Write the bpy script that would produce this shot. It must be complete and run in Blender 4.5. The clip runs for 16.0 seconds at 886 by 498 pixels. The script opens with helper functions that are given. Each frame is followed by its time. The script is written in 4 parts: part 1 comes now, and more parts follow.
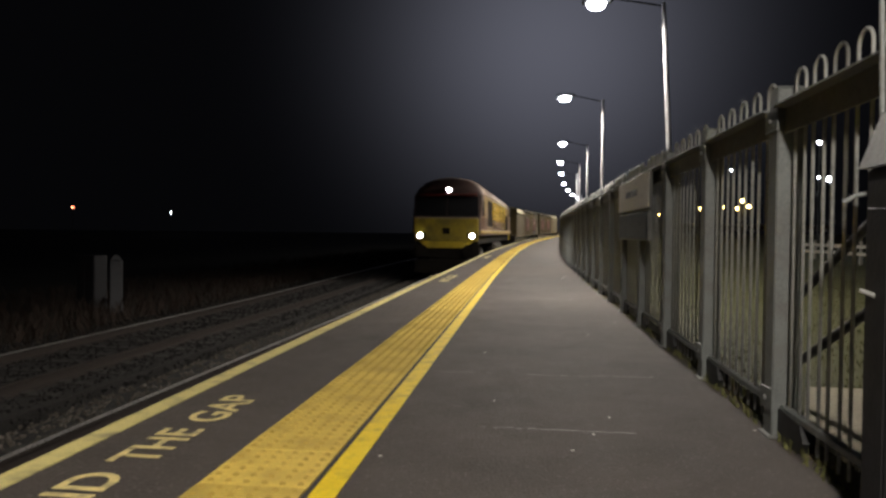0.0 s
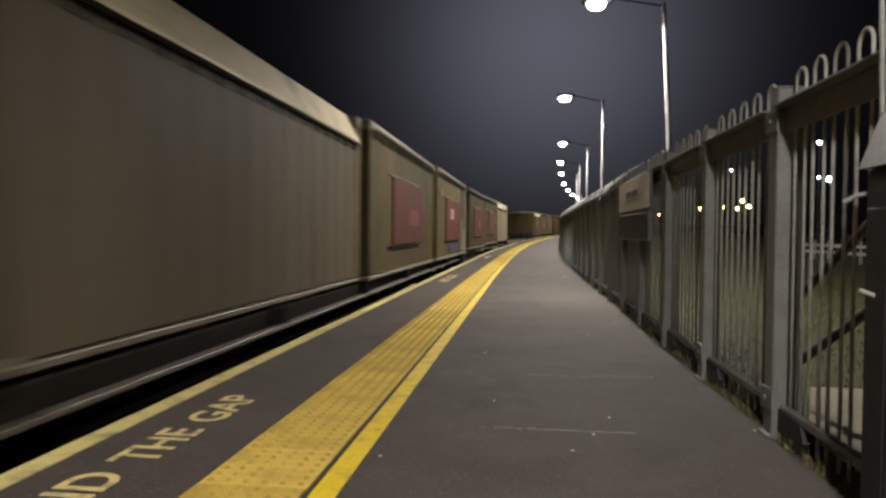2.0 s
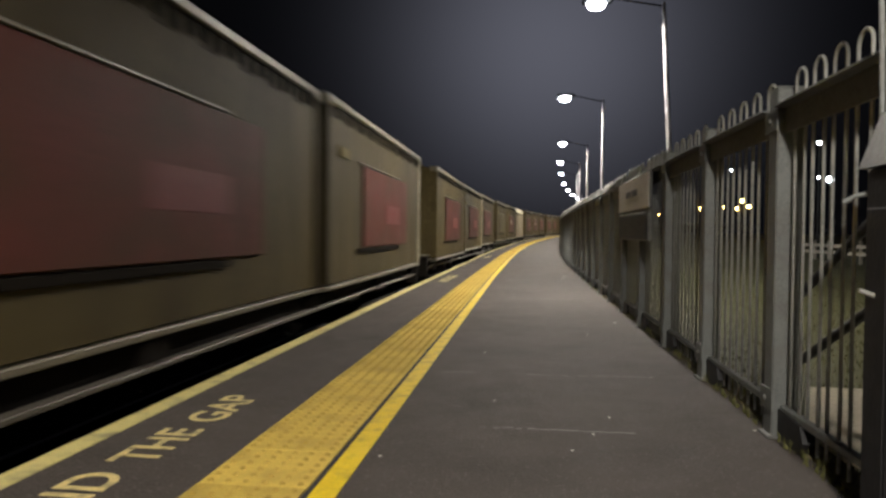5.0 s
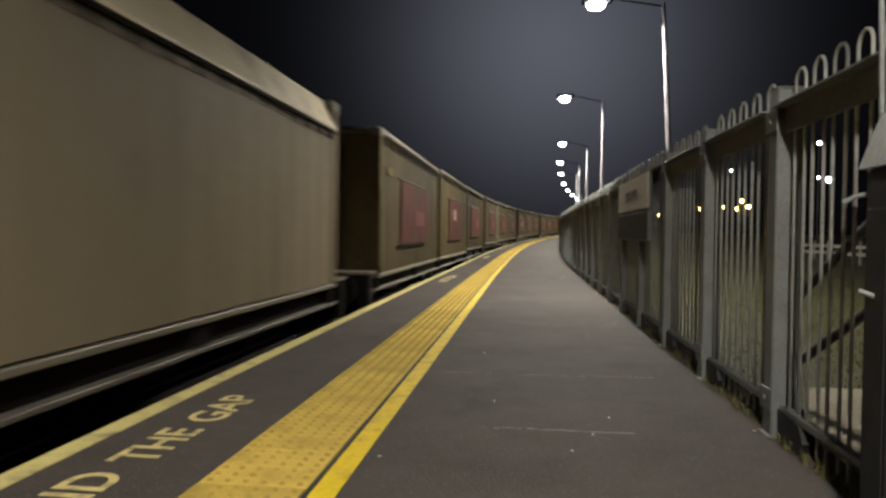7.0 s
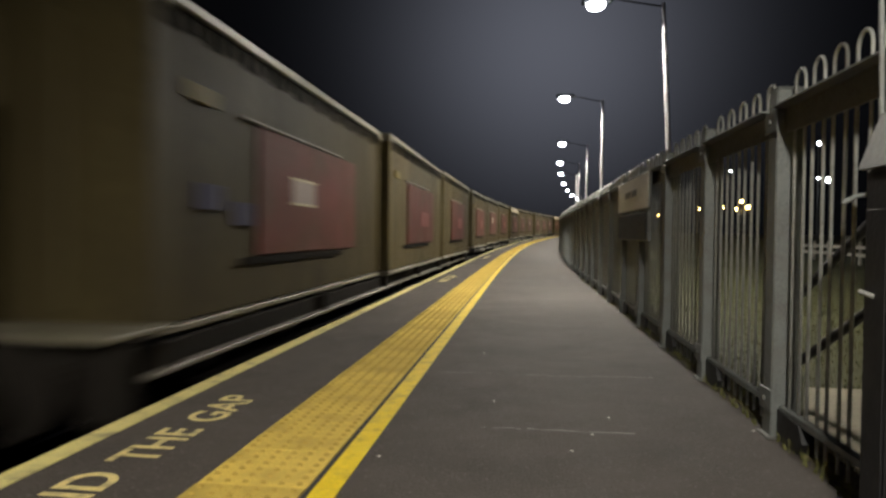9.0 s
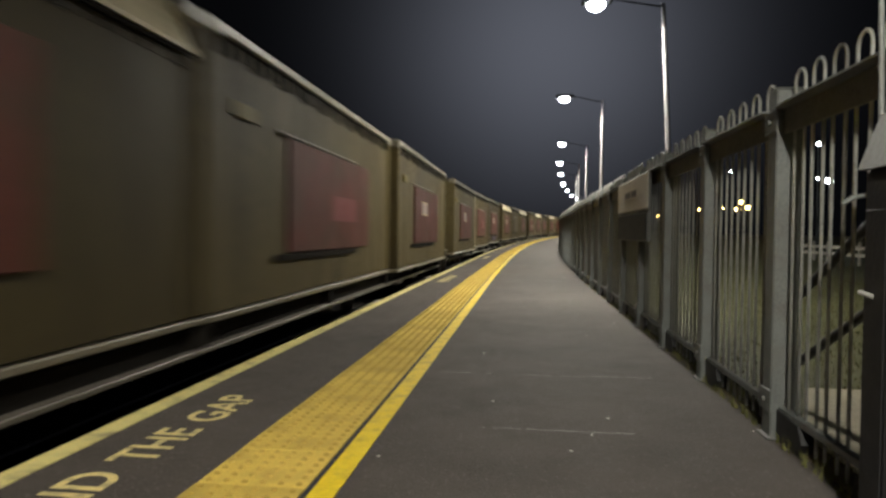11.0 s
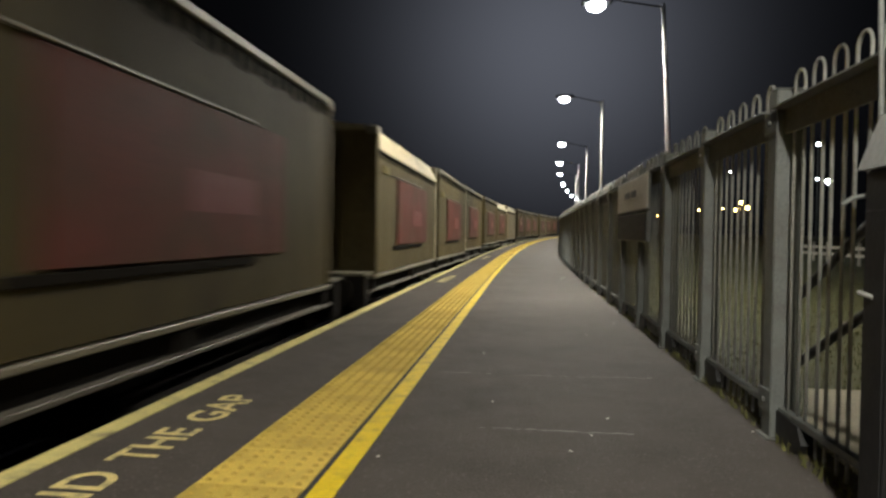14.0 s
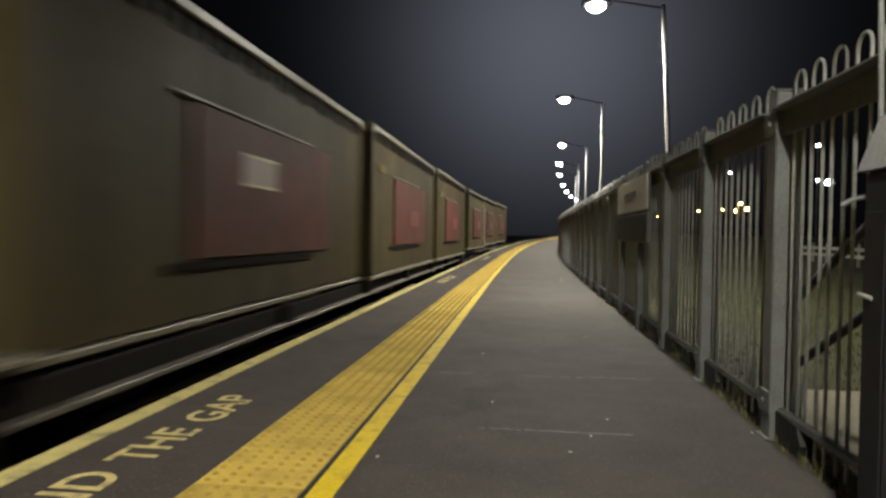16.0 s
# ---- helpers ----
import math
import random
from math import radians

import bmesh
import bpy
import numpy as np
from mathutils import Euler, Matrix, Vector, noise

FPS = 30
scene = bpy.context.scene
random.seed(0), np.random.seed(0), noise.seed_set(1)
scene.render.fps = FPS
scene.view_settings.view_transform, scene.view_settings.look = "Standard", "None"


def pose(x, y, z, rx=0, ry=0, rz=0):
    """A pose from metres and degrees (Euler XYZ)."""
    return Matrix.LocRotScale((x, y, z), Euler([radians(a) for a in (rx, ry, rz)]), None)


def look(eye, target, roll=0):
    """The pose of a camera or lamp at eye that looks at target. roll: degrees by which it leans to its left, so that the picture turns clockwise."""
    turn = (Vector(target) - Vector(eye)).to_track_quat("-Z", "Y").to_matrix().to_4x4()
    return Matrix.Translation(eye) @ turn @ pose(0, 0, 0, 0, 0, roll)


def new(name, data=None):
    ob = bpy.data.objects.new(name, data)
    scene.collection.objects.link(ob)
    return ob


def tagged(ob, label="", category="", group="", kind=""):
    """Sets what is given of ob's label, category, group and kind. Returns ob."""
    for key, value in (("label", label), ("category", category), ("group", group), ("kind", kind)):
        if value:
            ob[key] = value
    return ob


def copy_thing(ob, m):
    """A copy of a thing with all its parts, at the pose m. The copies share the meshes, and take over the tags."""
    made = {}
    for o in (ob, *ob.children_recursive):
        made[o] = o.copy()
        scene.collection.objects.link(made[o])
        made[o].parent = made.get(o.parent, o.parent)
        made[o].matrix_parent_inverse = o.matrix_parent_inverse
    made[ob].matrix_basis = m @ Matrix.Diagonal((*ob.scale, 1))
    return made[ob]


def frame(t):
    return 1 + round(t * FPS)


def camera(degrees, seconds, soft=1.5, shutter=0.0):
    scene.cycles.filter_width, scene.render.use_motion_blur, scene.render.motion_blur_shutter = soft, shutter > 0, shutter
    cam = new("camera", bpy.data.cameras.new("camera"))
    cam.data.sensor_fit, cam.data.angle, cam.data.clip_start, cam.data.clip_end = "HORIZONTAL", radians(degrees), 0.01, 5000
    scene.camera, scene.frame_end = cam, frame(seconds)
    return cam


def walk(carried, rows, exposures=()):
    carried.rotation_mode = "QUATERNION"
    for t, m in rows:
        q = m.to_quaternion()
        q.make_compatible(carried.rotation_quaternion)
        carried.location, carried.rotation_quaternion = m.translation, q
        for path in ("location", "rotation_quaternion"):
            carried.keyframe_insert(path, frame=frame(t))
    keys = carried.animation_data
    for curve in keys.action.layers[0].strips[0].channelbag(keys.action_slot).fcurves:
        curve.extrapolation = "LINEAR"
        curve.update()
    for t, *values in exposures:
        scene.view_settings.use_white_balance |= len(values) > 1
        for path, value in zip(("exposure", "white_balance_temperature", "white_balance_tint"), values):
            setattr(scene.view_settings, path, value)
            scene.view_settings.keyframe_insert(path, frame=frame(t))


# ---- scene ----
cam = camera(64.95, 16.0, soft=2.8, shutter=0.45)
EYE = (0.0, 0.0, 0.897)
YAW, TILT, LEAN = -6.858, -1.352, 0.557


def aim(turn=0.0, tilt=0.0, lean=0.0):
    """The tripod's pose, with a slight creep of its head in degrees."""
    a, b = radians(YAW + turn), radians(TILT + tilt)
    to = (math.sin(a) * math.cos(b), math.cos(a) * math.cos(b), EYE[2] + math.sin(b))
    return look(EYE, to, LEAN + lean)


walk(cam, [(0, aim()), (3.5, aim()), (7.0, aim(0.03, 0.01, 0.04)), (9.0, aim(0.05, 0.015, 0.08)),
           (12.5, aim(0.09, 0.03, 0.18)), (14.5, aim(0.1, 0.03, 0.22)), (16.0, aim(0.12, 0.07, 0.3))],
     exposures=[(0, 0.06, 6350, 10), (3.5, 0.06, 6400, 10.5), (7.0, 0.06, 6350, 7), (9.0, 0.06, 6350, 5.5), (12.5, 0.06, 6350, 3.2), (16, 0.06, 6350, 3.2)])

# ---- night sky and the platform lighting ----
world = bpy.data.worlds.new("night")
scene.world = world
world.use_nodes = True
wn = world.node_tree
sky = wn.nodes["Background"]
way = wn.nodes.new("ShaderNodeTexCoord")
toward = wn.nodes.new("ShaderNodeVectorMath")      # glow painted into the sky for lens glare and haze round the lamps
toward.operation = "DOT_PRODUCT"
toward.inputs[1].default_value = Vector((0.03, 1.0, 0.27)).normalized()
clip = wn.nodes.new("ShaderNodeMath")
clip.operation, clip.inputs[1].default_value = "MAXIMUM", 0.0
fall = wn.nodes.new("ShaderNodeMath")
fall.operation, fall.inputs[1].default_value = "POWER", 54.0
level = wn.nodes.new("ShaderNodeMapRange")
level.inputs["To Min"].default_value, level.inputs["To Max"].default_value = 0.0018, 0.12
wn.links.new(way.outputs["Generated"], toward.inputs[0])
wn.links.new(toward.outputs["Value"], clip.inputs[0])
wn.links.new(clip.outputs[0], fall.inputs[0])
wn.links.new(fall.outputs[0], level.inputs["Value"])
wn.links.new(level.outputs["Result"], sky.inputs[1])
sky.inputs[0].default_value = (0.8, 0.81, 1.0, 1)

RAIL_Z = -0.915           # top of rail below the platform surface
EDGE = -1.89              # platform edge
TRACK = EDGE - 1.45       # centre of the near track
TRACK_B = TRACK - 3.42    # centre of the far track
FENCE = 1.14
BEND, RADIUS = 12.0, 500.0
GRADE = 0.0105           # the line climbs beyond the near part of the platform
LAMP_H = 4.2
LAMP_POWER = 1850.0


def lane(s, o=0.0):
    """Place and heading (radians, to the right) at s metres along the platform, o metres to its right."""
    if s < BEND:
        return o, s, 0.0
    a = (s - BEND) / RADIUS
    r = RADIUS - o
    return RADIUS - r * math.cos(a), BEND + r * math.sin(a), a


def climb(s):
    """Height gained at s metres along the platform."""
    return 0.0 if s < 15 else GRADE * (s - 15) ** 2 / 16 if s < 23 else GRADE * (s - 19)


def smooth(f):
    f = min(1.0, max(0.0, f))
    return f * f * (3 - 2 * f)


def ease(s):
    """Sideways drift of the tracks towards the platform where the bend begins."""
    return 0.18 * smooth((s - 4.5) / 12.0) - 0.11 * smooth((s - 18.0) / 14.0)


def at_lane(s, o=0.0, z=0.0, turn=0.0):
    x, y, a = lane(s, o)
    return pose(x, y, z + climb(s), 0, 0, -math.degrees(a) + turn)


def at_track(s, centre, z=0.0):
    """A place on a track, from the top of its rails."""
    return at_lane(s, centre + ease(s), RAIL_Z + z)


# ---- materials ----
def mat(name, color, rough=0.6, metal=0.0, vary=0.25, scale=8.0, fine=60.0, bump=0.15, dirt=None, dirt_amount=0.4, dirt_scale=2.0, island=0.0, stretch=(1, 1, 1), spec=0.5, coat=0.0, speck=None, speck_scale=60.0):
    m = bpy.data.materials.new(name)
    m.use_nodes = True
    nt = m.node_tree
    N, K = nt.nodes, nt.links
    b = N["Principled BSDF"]
    b.inputs["Roughness"].default_value, b.inputs["Metallic"].default_value = rough, metal
    b.inputs["Specular IOR Level"].default_value = spec
    b.inputs["Coat Weight"].default_value = coat
    co = N.new("ShaderNodeTexCoord")
    mp = N.new("ShaderNodeMapping")
    mp.inputs["Scale"].default_value = stretch
    K.new(co.outputs["Object"], mp.inputs["Vector"])

    def noise_at(sc, detail=4.0, off=0.0):
        n = N.new("ShaderNodeTexNoise")
        n.inputs["Scale"].default_value, n.inputs["Detail"].default_value = sc, detail
        K.new(mp.outputs["Vector"], n.inputs["Vector"])
        return n.outputs["Fac"]

    def mix(fac, a, c, mode="MIX"):
        x = N.new("ShaderNodeMix")
        x.data_type, x.blend_type = "RGBA", mode
        for sock, v in ((x.inputs[0], fac), (x.inputs[6], a), (x.inputs[7], c)):
            if isinstance(v, (float, int)):
                sock.default_value = v
            elif isinstance(v, tuple):
                sock.default_value = (*v, 1) if len(v) == 3 else v
            else:
                K.new(v, sock)
        return x.outputs[2]

    def ramp(src, lo, hi):
        r = N.new("ShaderNodeMapRange")
        r.inputs["From Min"].default_value, r.inputs["From Max"].default_value = lo, hi
        K.new(src, r.inputs["Value"])
        return r.outputs["Result"]

    dark = tuple(c * (1 - vary) for c in color)
    light = tuple(min(1.0, c * (1 + vary)) for c in color)
    col = mix(ramp(noise_at(scale), 0.3, 0.7), dark, light)
    f = noise_at(fine, 2.0)
    col = mix(ramp(f, 0.35, 0.65), col, tuple(min(1.0, c * 1.25) for c in color))
    if dirt:
        d = ramp(noise_at(dirt_scale, 6.0), 0.62 - dirt_amount * 0.3, 0.78)
        col = mix(d, col, dirt)
    if speck:
        sp = N.new("ShaderNodeTexVoronoi")
        sp.inputs["Scale"].default_value = speck_scale
        K.new(mp.outputs["Vector"], sp.inputs["Vector"])
        cell = N.new("ShaderNodeSeparateColor")
        K.new(sp.outputs["Color"], cell.inputs["Color"])
        near = N.new("ShaderNodeMath")
        near.operation = "MULTIPLY"
        K.new(ramp(cell.outputs[0], 0.72, 0.95), near.inputs[0])
        K.new(ramp(sp.outputs["Distance"], 0.42, 0.25), near.inputs[1])
        col = mix(near.outputs[0], col, speck)
    if island:
        o = N.new("ShaderNodeObjectInfo")
        h = N.new("ShaderNodeHueSaturation")
        K.new(ramp(o.outputs["Random"], 0.0, 1.0), h.inputs["Value"])
        r = N.new("ShaderNodeMapRange")
        r.inputs["To Min"].default_value, r.inputs["To Max"].default_value = 1 - island, 1 + island
        K.new(o.outputs["Random"], r.inputs["Value"])
        K.new(r.outputs["Result"], h.inputs["Value"])
        K.new(col, h.inputs["Color"])
        col = h.outputs["Color"]
    K.new(col, b.inputs["Base Color"])
    rr = N.new("ShaderNodeMapRange")
    rr.inputs["To Min"].default_value, rr.inputs["To Max"].default_value = max(0.02, rough - 0.12), min(1.0, rough + 0.12)
    K.new(noise_at(scale * 2.3), rr.inputs["Value"])
    K.new(rr.outputs["Result"], b.inputs["Roughness"])
    if bump:
        bp = N.new("ShaderNodeBump")
        bp.inputs["Strength"].default_value, bp.inputs["Distance"].default_value = bump, 0.01
        K.new(f, bp.inputs["Height"])
        K.new(bp.outputs["Normal"], b.inputs["Normal"])
    return m


def glow(name, color, strength):
    m = bpy.data.materials.new(name)
    m.use_nodes = True
    b = m.node_tree.nodes["Principled BSDF"]
    b.inputs["Base Color"].default_value = (*color, 1)
    b.inputs["Emission Color"].default_value = (*color, 1)
    b.inputs["Emission Strength"].default_value = strength
    return m


asphalt = mat("asphalt", (0.047, 0.039, 0.034), 0.82, vary=0.4, scale=2.2, fine=85, bump=0.8, dirt=(0.072, 0.061, 0.053), dirt_amount=0.8, dirt_scale=0.8, spec=0.3, speck=(0.12, 0.108, 0.097), speck_scale=70)
cream_paint = mat("edge_line_paint", (0.52, 0.45, 0.17), 0.65, vary=0.12, scale=9, fine=120, bump=0.3, dirt=(0.2, 0.17, 0.1), dirt_amount=0.35, dirt_scale=7)
letter_paint = mat("lettering_paint", (0.6, 0.49, 0.2), 0.65, vary=0.12, scale=20, fine=120, bump=0.3, dirt=(0.12, 0.1, 0.08), dirt_amount=0.5, dirt_scale=14)
yellow_paint = mat("yellow_line_paint", (0.64, 0.46, 0.001), 0.55, vary=0.1, scale=5, fine=120, bump=0.3, dirt=(0.3, 0.2, 0.02), dirt_amount=0.4, dirt_scale=9)
tactile_mat = mat("buff_tactile_concrete", (0.5, 0.36, 0.075), 0.85, spec=0.12, vary=0.12, scale=6, fine=140, bump=0.3, island=0.13, dirt=(0.33, 0.24, 0.06), dirt_amount=0.5, dirt_scale=5)
# blisters in a darker tone than their slab
blister_mat = mat("dark_blister", (0.35, 0.245, 0.052), 0.85, spec=0.12, vary=0.3, scale=25, fine=140, bump=0.3)
joint_dark = mat("dark_joint", (0.02, 0.018, 0.016), 0.9)
galv = mat("galvanised_steel", (0.138, 0.146, 0.14), 0.5, 0.25, vary=0.2, scale=14, fine=70, bump=0.1, dirt=(0.12, 0.11, 0.1), dirt_amount=0.4, dirt_scale=6)
galv_bar = mat("galvanised_bar", (0.25, 0.25, 0.235), 0.5, 0.15, vary=0.25, scale=14, fine=70, bump=0.1)
galv_rail = mat("dull_galvanised_steel", (0.115, 0.115, 0.108), 0.6, 0.2, vary=0.2, scale=12, fine=70, bump=0.1)
pole_paint = mat("grey_column_paint", (0.27, 0.27, 0.28), 0.5, 0.2, vary=0.2, scale=9)
black_metal = mat("black_painted_metal", (0.008, 0.008, 0.009), 0.6, vary=0.3, scale=5)
hood_grey = mat("grey_hood", (0.2, 0.2, 0.2), 0.55, 0.2, vary=0.15, scale=9)
# near-black bed: the shade between the paler loose stones is in this colour
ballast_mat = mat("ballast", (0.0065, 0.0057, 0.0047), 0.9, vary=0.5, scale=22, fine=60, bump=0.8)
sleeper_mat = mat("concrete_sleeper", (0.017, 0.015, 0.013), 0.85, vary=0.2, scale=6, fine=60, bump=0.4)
rail_side = mat("rusty_rail", (0.02, 0.014, 0.011), 0.8, 0.2, vary=0.3, scale=14)
rail_top = mat("polished_rail_head", (0.68, 0.66, 0.63), 0.3, 0.75, vary=0.1, scale=20, bump=0.0)
soil = mat("dark_earth", (0.03, 0.026, 0.018), 0.95, vary=0.4, scale=0.8, fine=14, bump=0.6)
grass_mat = mat("grass", (0.053, 0.053, 0.011), 0.8, vary=0.5, scale=4, fine=40, bump=0.5)
lamp_glow = glow("lamp_lens_glow", (0.9, 0.94, 1.0), 60.0)
head_glow = glow("headlight_glow", (1.0, 0.97, 0.9), 60.0)


# ---- building helpers ----
def link(name, data, parent=None, label="", m=None):
    ob = new(name, data)
    if parent is not None:
        ob.parent = parent
    if m is not None:
        ob.matrix_basis = m
    if label:
        ob["label"] = label
    return ob


def mesh_of(name, bm, material, smooth=False):
    me = bpy.data.meshes.new(name)
    bm.normal_update()
    bm.to_mesh(me)
    bm.free()
    for x in (material if isinstance(material, (list, tuple)) else [material]):
        me.materials.append(x)
    if smooth:
        for p in me.polygons:
            p.use_smooth = True
    return me


def part(name, bm, material, parent, label="", m=None, smooth=False):
    return link(name, mesh_of(name, bm, material, smooth), parent, label, m)


def thing(name, label, category, group="", kind="", m=None):
    ob = new(name)
    if m is not None:
        ob.matrix_basis = m
    return tagged(ob, label, category, group, kind)


def block(bm, lo, hi, bevel=0.0, m=None):
    """A box between two corners, edges bevelled."""
    c = [(a + b) / 2 for a, b in zip(lo, hi)]
    d = [max(1e-4, b - a) for a, b in zip(lo, hi)]
    t = Matrix.Translation(c) @ Matrix.Diagonal((*d, 1))
    if m is not None:
        t = m @ t
    vs = bmesh.ops.create_cube(bm, size=1.0, matrix=t)["verts"]
    if bevel:
        es = {e for v in vs for e in v.link_edges}
        bmesh.ops.bevel(bm, geom=list(es), offset=bevel, segments=1, affect="EDGES", profile=0.5)
    return bm


def blocked(lo, hi, bevel=0.0):
    return block(bmesh.new(), lo, hi, bevel)


def rod(bm, a, b, r0, r1=None, seg=10):
    a, b = Vector(a), Vector(b)
    q = (b - a).to_track_quat("Z", "Y").to_matrix().to_4x4()
    t = Matrix.Translation((a + b) / 2) @ q
    bmesh.ops.create_cone(bm, cap_ends=True, segments=seg, radius1=r0, radius2=r0 if r1 is None else r1, depth=(b - a).length, matrix=t)
    return bm


def loft(rings, caps=True):
    bm = bmesh.new()
    rows = [[bm.verts.new(p) for p in r] for r in rings]
    n = len(rows[0])
    for a, b in zip(rows, rows[1:]):
        for j in range(n):
            bm.faces.new((a[j], a[(j + 1) % n], b[(j + 1) % n], b[j]))
    if caps:
        bm.faces.new(rows[0][::-1])
        bm.faces.new(rows[-1])
    bmesh.ops.recalc_face_normals(bm, faces=bm.faces)
    return bm


def sweep(profile, s0, s1, step=2.0, closed=True, drift=False):
    """Extrudes a section of (offset, height) points along the platform's line."""
    bm = bmesh.new()
    n = max(1, round((s1 - s0) / step))
    rings = []
    for i in range(n + 1):
        s = s0 + (s1 - s0) * i / n
        ring = []
        for o, z in profile:
            x, y, _ = lane(s, o + ease(s) if drift else o)
            ring.append(bm.verts.new((x, y, z + climb(s))))
        rings.append(ring)
    k = len(profile)
    for a, b in zip(rings, rings[1:]):
        for j in range(k if closed else k - 1):
            bm.faces.new((a[j], a[(j + 1) % k], b[(j + 1) % k], b[j]))
    if closed:
        bm.faces.new(rings[0][::-1])
        bm.faces.new(rings[-1])
    bmesh.ops.recalc_face_normals(bm, faces=bm.faces)
    return bm


def bar_section(o0, o1, z0, z1):
    return [(o0, z0), (o1, z0), (o1, z1), (o0, z1)]


def setting(name, bm, material, label, category, parent=None):
    ob = part(name, bm, material, parent)
    return tagged(ob, label, category, "", "structure") if parent is None else ob


# ---- ground, tracks, platform ----
bm = bmesh.new()
bmesh.ops.create_grid(bm, x_segments=2, y_segments=2, size=1500)
bmesh.ops.translate(bm, vec=(0, 0, RAIL_Z - 0.42), verts=bm.verts)
setting("ground", bm, soil, "dark bare earth reaching to the horizon at night", "ground")

A0, A1 = -60.0, 190.0
setting("lineside", sweep([(TRACK_B - 90, RAIL_Z - 4.0), (TRACK_B - 90, RAIL_Z - 0.41), (TRACK_B - 1.9, RAIL_Z - 0.4), (TRACK_B - 1.9, RAIL_Z - 4.0)], A0, A1, 4.0),
        soil, "dark rough earth beside the far track", "ground")
platform = setting("platform", sweep([(EDGE + 0.05, -1.5), (EDGE + 0.05, -0.12), (EDGE, -0.1), (EDGE, 0.0), (FENCE + 0.12, 0.0), (FENCE + 0.12, -1.5)], A0, A1),
                   asphalt, "dark grey asphalt station platform curving away at night", "platform")
part("edge_line", sweep(bar_section(EDGE + 0.006, EDGE + 0.112, -0.02, 0.004), A0, A1), cream_paint, platform, "worn pale yellow painted line along the platform edge")
part("yellow_line", sweep(bar_section(-0.722, -0.63, -0.02, 0.004), A0, A1), yellow_paint, platform, "bright yellow painted line")
part("joint_strip", sweep(bar_section(-0.744, -0.722, -0.02, 0.002), A0, A1), joint_dark, platform)

TAC0, TAC1 = -1.145, -0.745


def tactile_slab():
    bm = blocked((-0.198, -0.1985, -0.03), (0.198, 0.1985, 0.006), 0.002)
    for i in range(6):
        for j in range(6):
            x, y = (i - 2.5) * 0.0665, (j - 2.5) * 0.0665
            lo = [bm.verts.new((x + 0.0135 * math.cos(q), y + 0.0135 * math.sin(q), 0.006)) for q in [k * math.pi / 3 for k in range(6)]]
            hi = [bm.verts.new((x + 0.0095 * math.cos(q), y + 0.0095 * math.sin(q), 0.0118)) for q in [k * math.pi / 3 for k in range(6)]]
            for k in range(6):
                bm.faces.new((lo[k], lo[(k + 1) % 6], hi[(k + 1) % 6], hi[k])).material_index = 1
            bm.faces.new(hi).material_index = 1
    return mesh_of("paving_slab", bm, [tactile_mat, blister_mat])


slab_mesh = tactile_slab()
paving = thing("tactile_paving", "buff yellow blister tactile slabs laid in a strip", "tactile paving", kind="structure")
s = 3.117 - 0.4 * 12
n_slab = 0
while n_slab < 240:
    link("paving_slab", slab_mesh, paving, "", at_lane(s + 0.2, (TAC0 + TAC1) / 2, random.uniform(-0.0015, 0.0015), random.uniform(-0.25, 0.25)))
    s += 0.4
    n_slab += 1
rest = sweep(bar_section(TAC0 + 0.002, TAC1 - 0.002, -0.03, 0.007), s, A1)
back = sweep(bar_section(TAC0 + 0.002, TAC1 - 0.002, -0.03, 0.007), A0, 3.117 - 0.4 * 12 - 0.004)
tagged(part("paving_rest", back, tactile_mat, paving), kind="stuff")
tagged(part("paving_rest", rest, tactile_mat, paving), kind="stuff")


def railway(centre, name, bed):
    track = thing(name, "ballasted railway track with steel rails on concrete sleepers", "railway track", kind="structure")
    bz = RAIL_Z - 0.16
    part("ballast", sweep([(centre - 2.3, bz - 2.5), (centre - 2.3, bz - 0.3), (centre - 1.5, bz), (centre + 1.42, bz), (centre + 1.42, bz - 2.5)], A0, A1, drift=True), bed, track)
    for side in (-1, 1):
        o = centre + side * 0.7525
        sec = [(-0.07, -0.155), (0.07, -0.155), (0.07, -0.14), (0.012, -0.12), (0.012, -0.045), (0.035, -0.035), (0.035, -0.004), (-0.035, -0.004), (-0.035, -0.035), (-0.012, -0.045), (-0.012, -0.12), (-0.07, -0.14)]
        rail = part("rail", sweep([(o + a, RAIL_Z + b) for a, b in sec], A0, A1, drift=True), rail_side, track, "rusty steel rail")
        if name == "track_far" and side > 0:
            continue
        part("rail_head", sweep(bar_section(o - 0.03, o + 0.03, RAIL_Z - 0.01, RAIL_Z), A0, A1, drift=True), rail_top, rail, "polished running surface")
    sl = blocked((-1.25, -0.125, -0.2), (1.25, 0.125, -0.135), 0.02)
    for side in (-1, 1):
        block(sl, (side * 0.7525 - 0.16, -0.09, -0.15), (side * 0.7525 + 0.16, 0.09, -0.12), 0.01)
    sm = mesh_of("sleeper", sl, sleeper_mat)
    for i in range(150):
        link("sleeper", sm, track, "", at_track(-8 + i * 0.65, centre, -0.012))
    return track


# far track's bed: the lamps' fall-off is put into its dark colour
shaded_bed = mat("shaded_ballast", (0.0075, 0.0062, 0.005), 0.95, vary=0.5, scale=22, fine=60, bump=0.8)
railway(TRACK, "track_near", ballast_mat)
railway(TRACK_B, "track_far", shaded_bed)


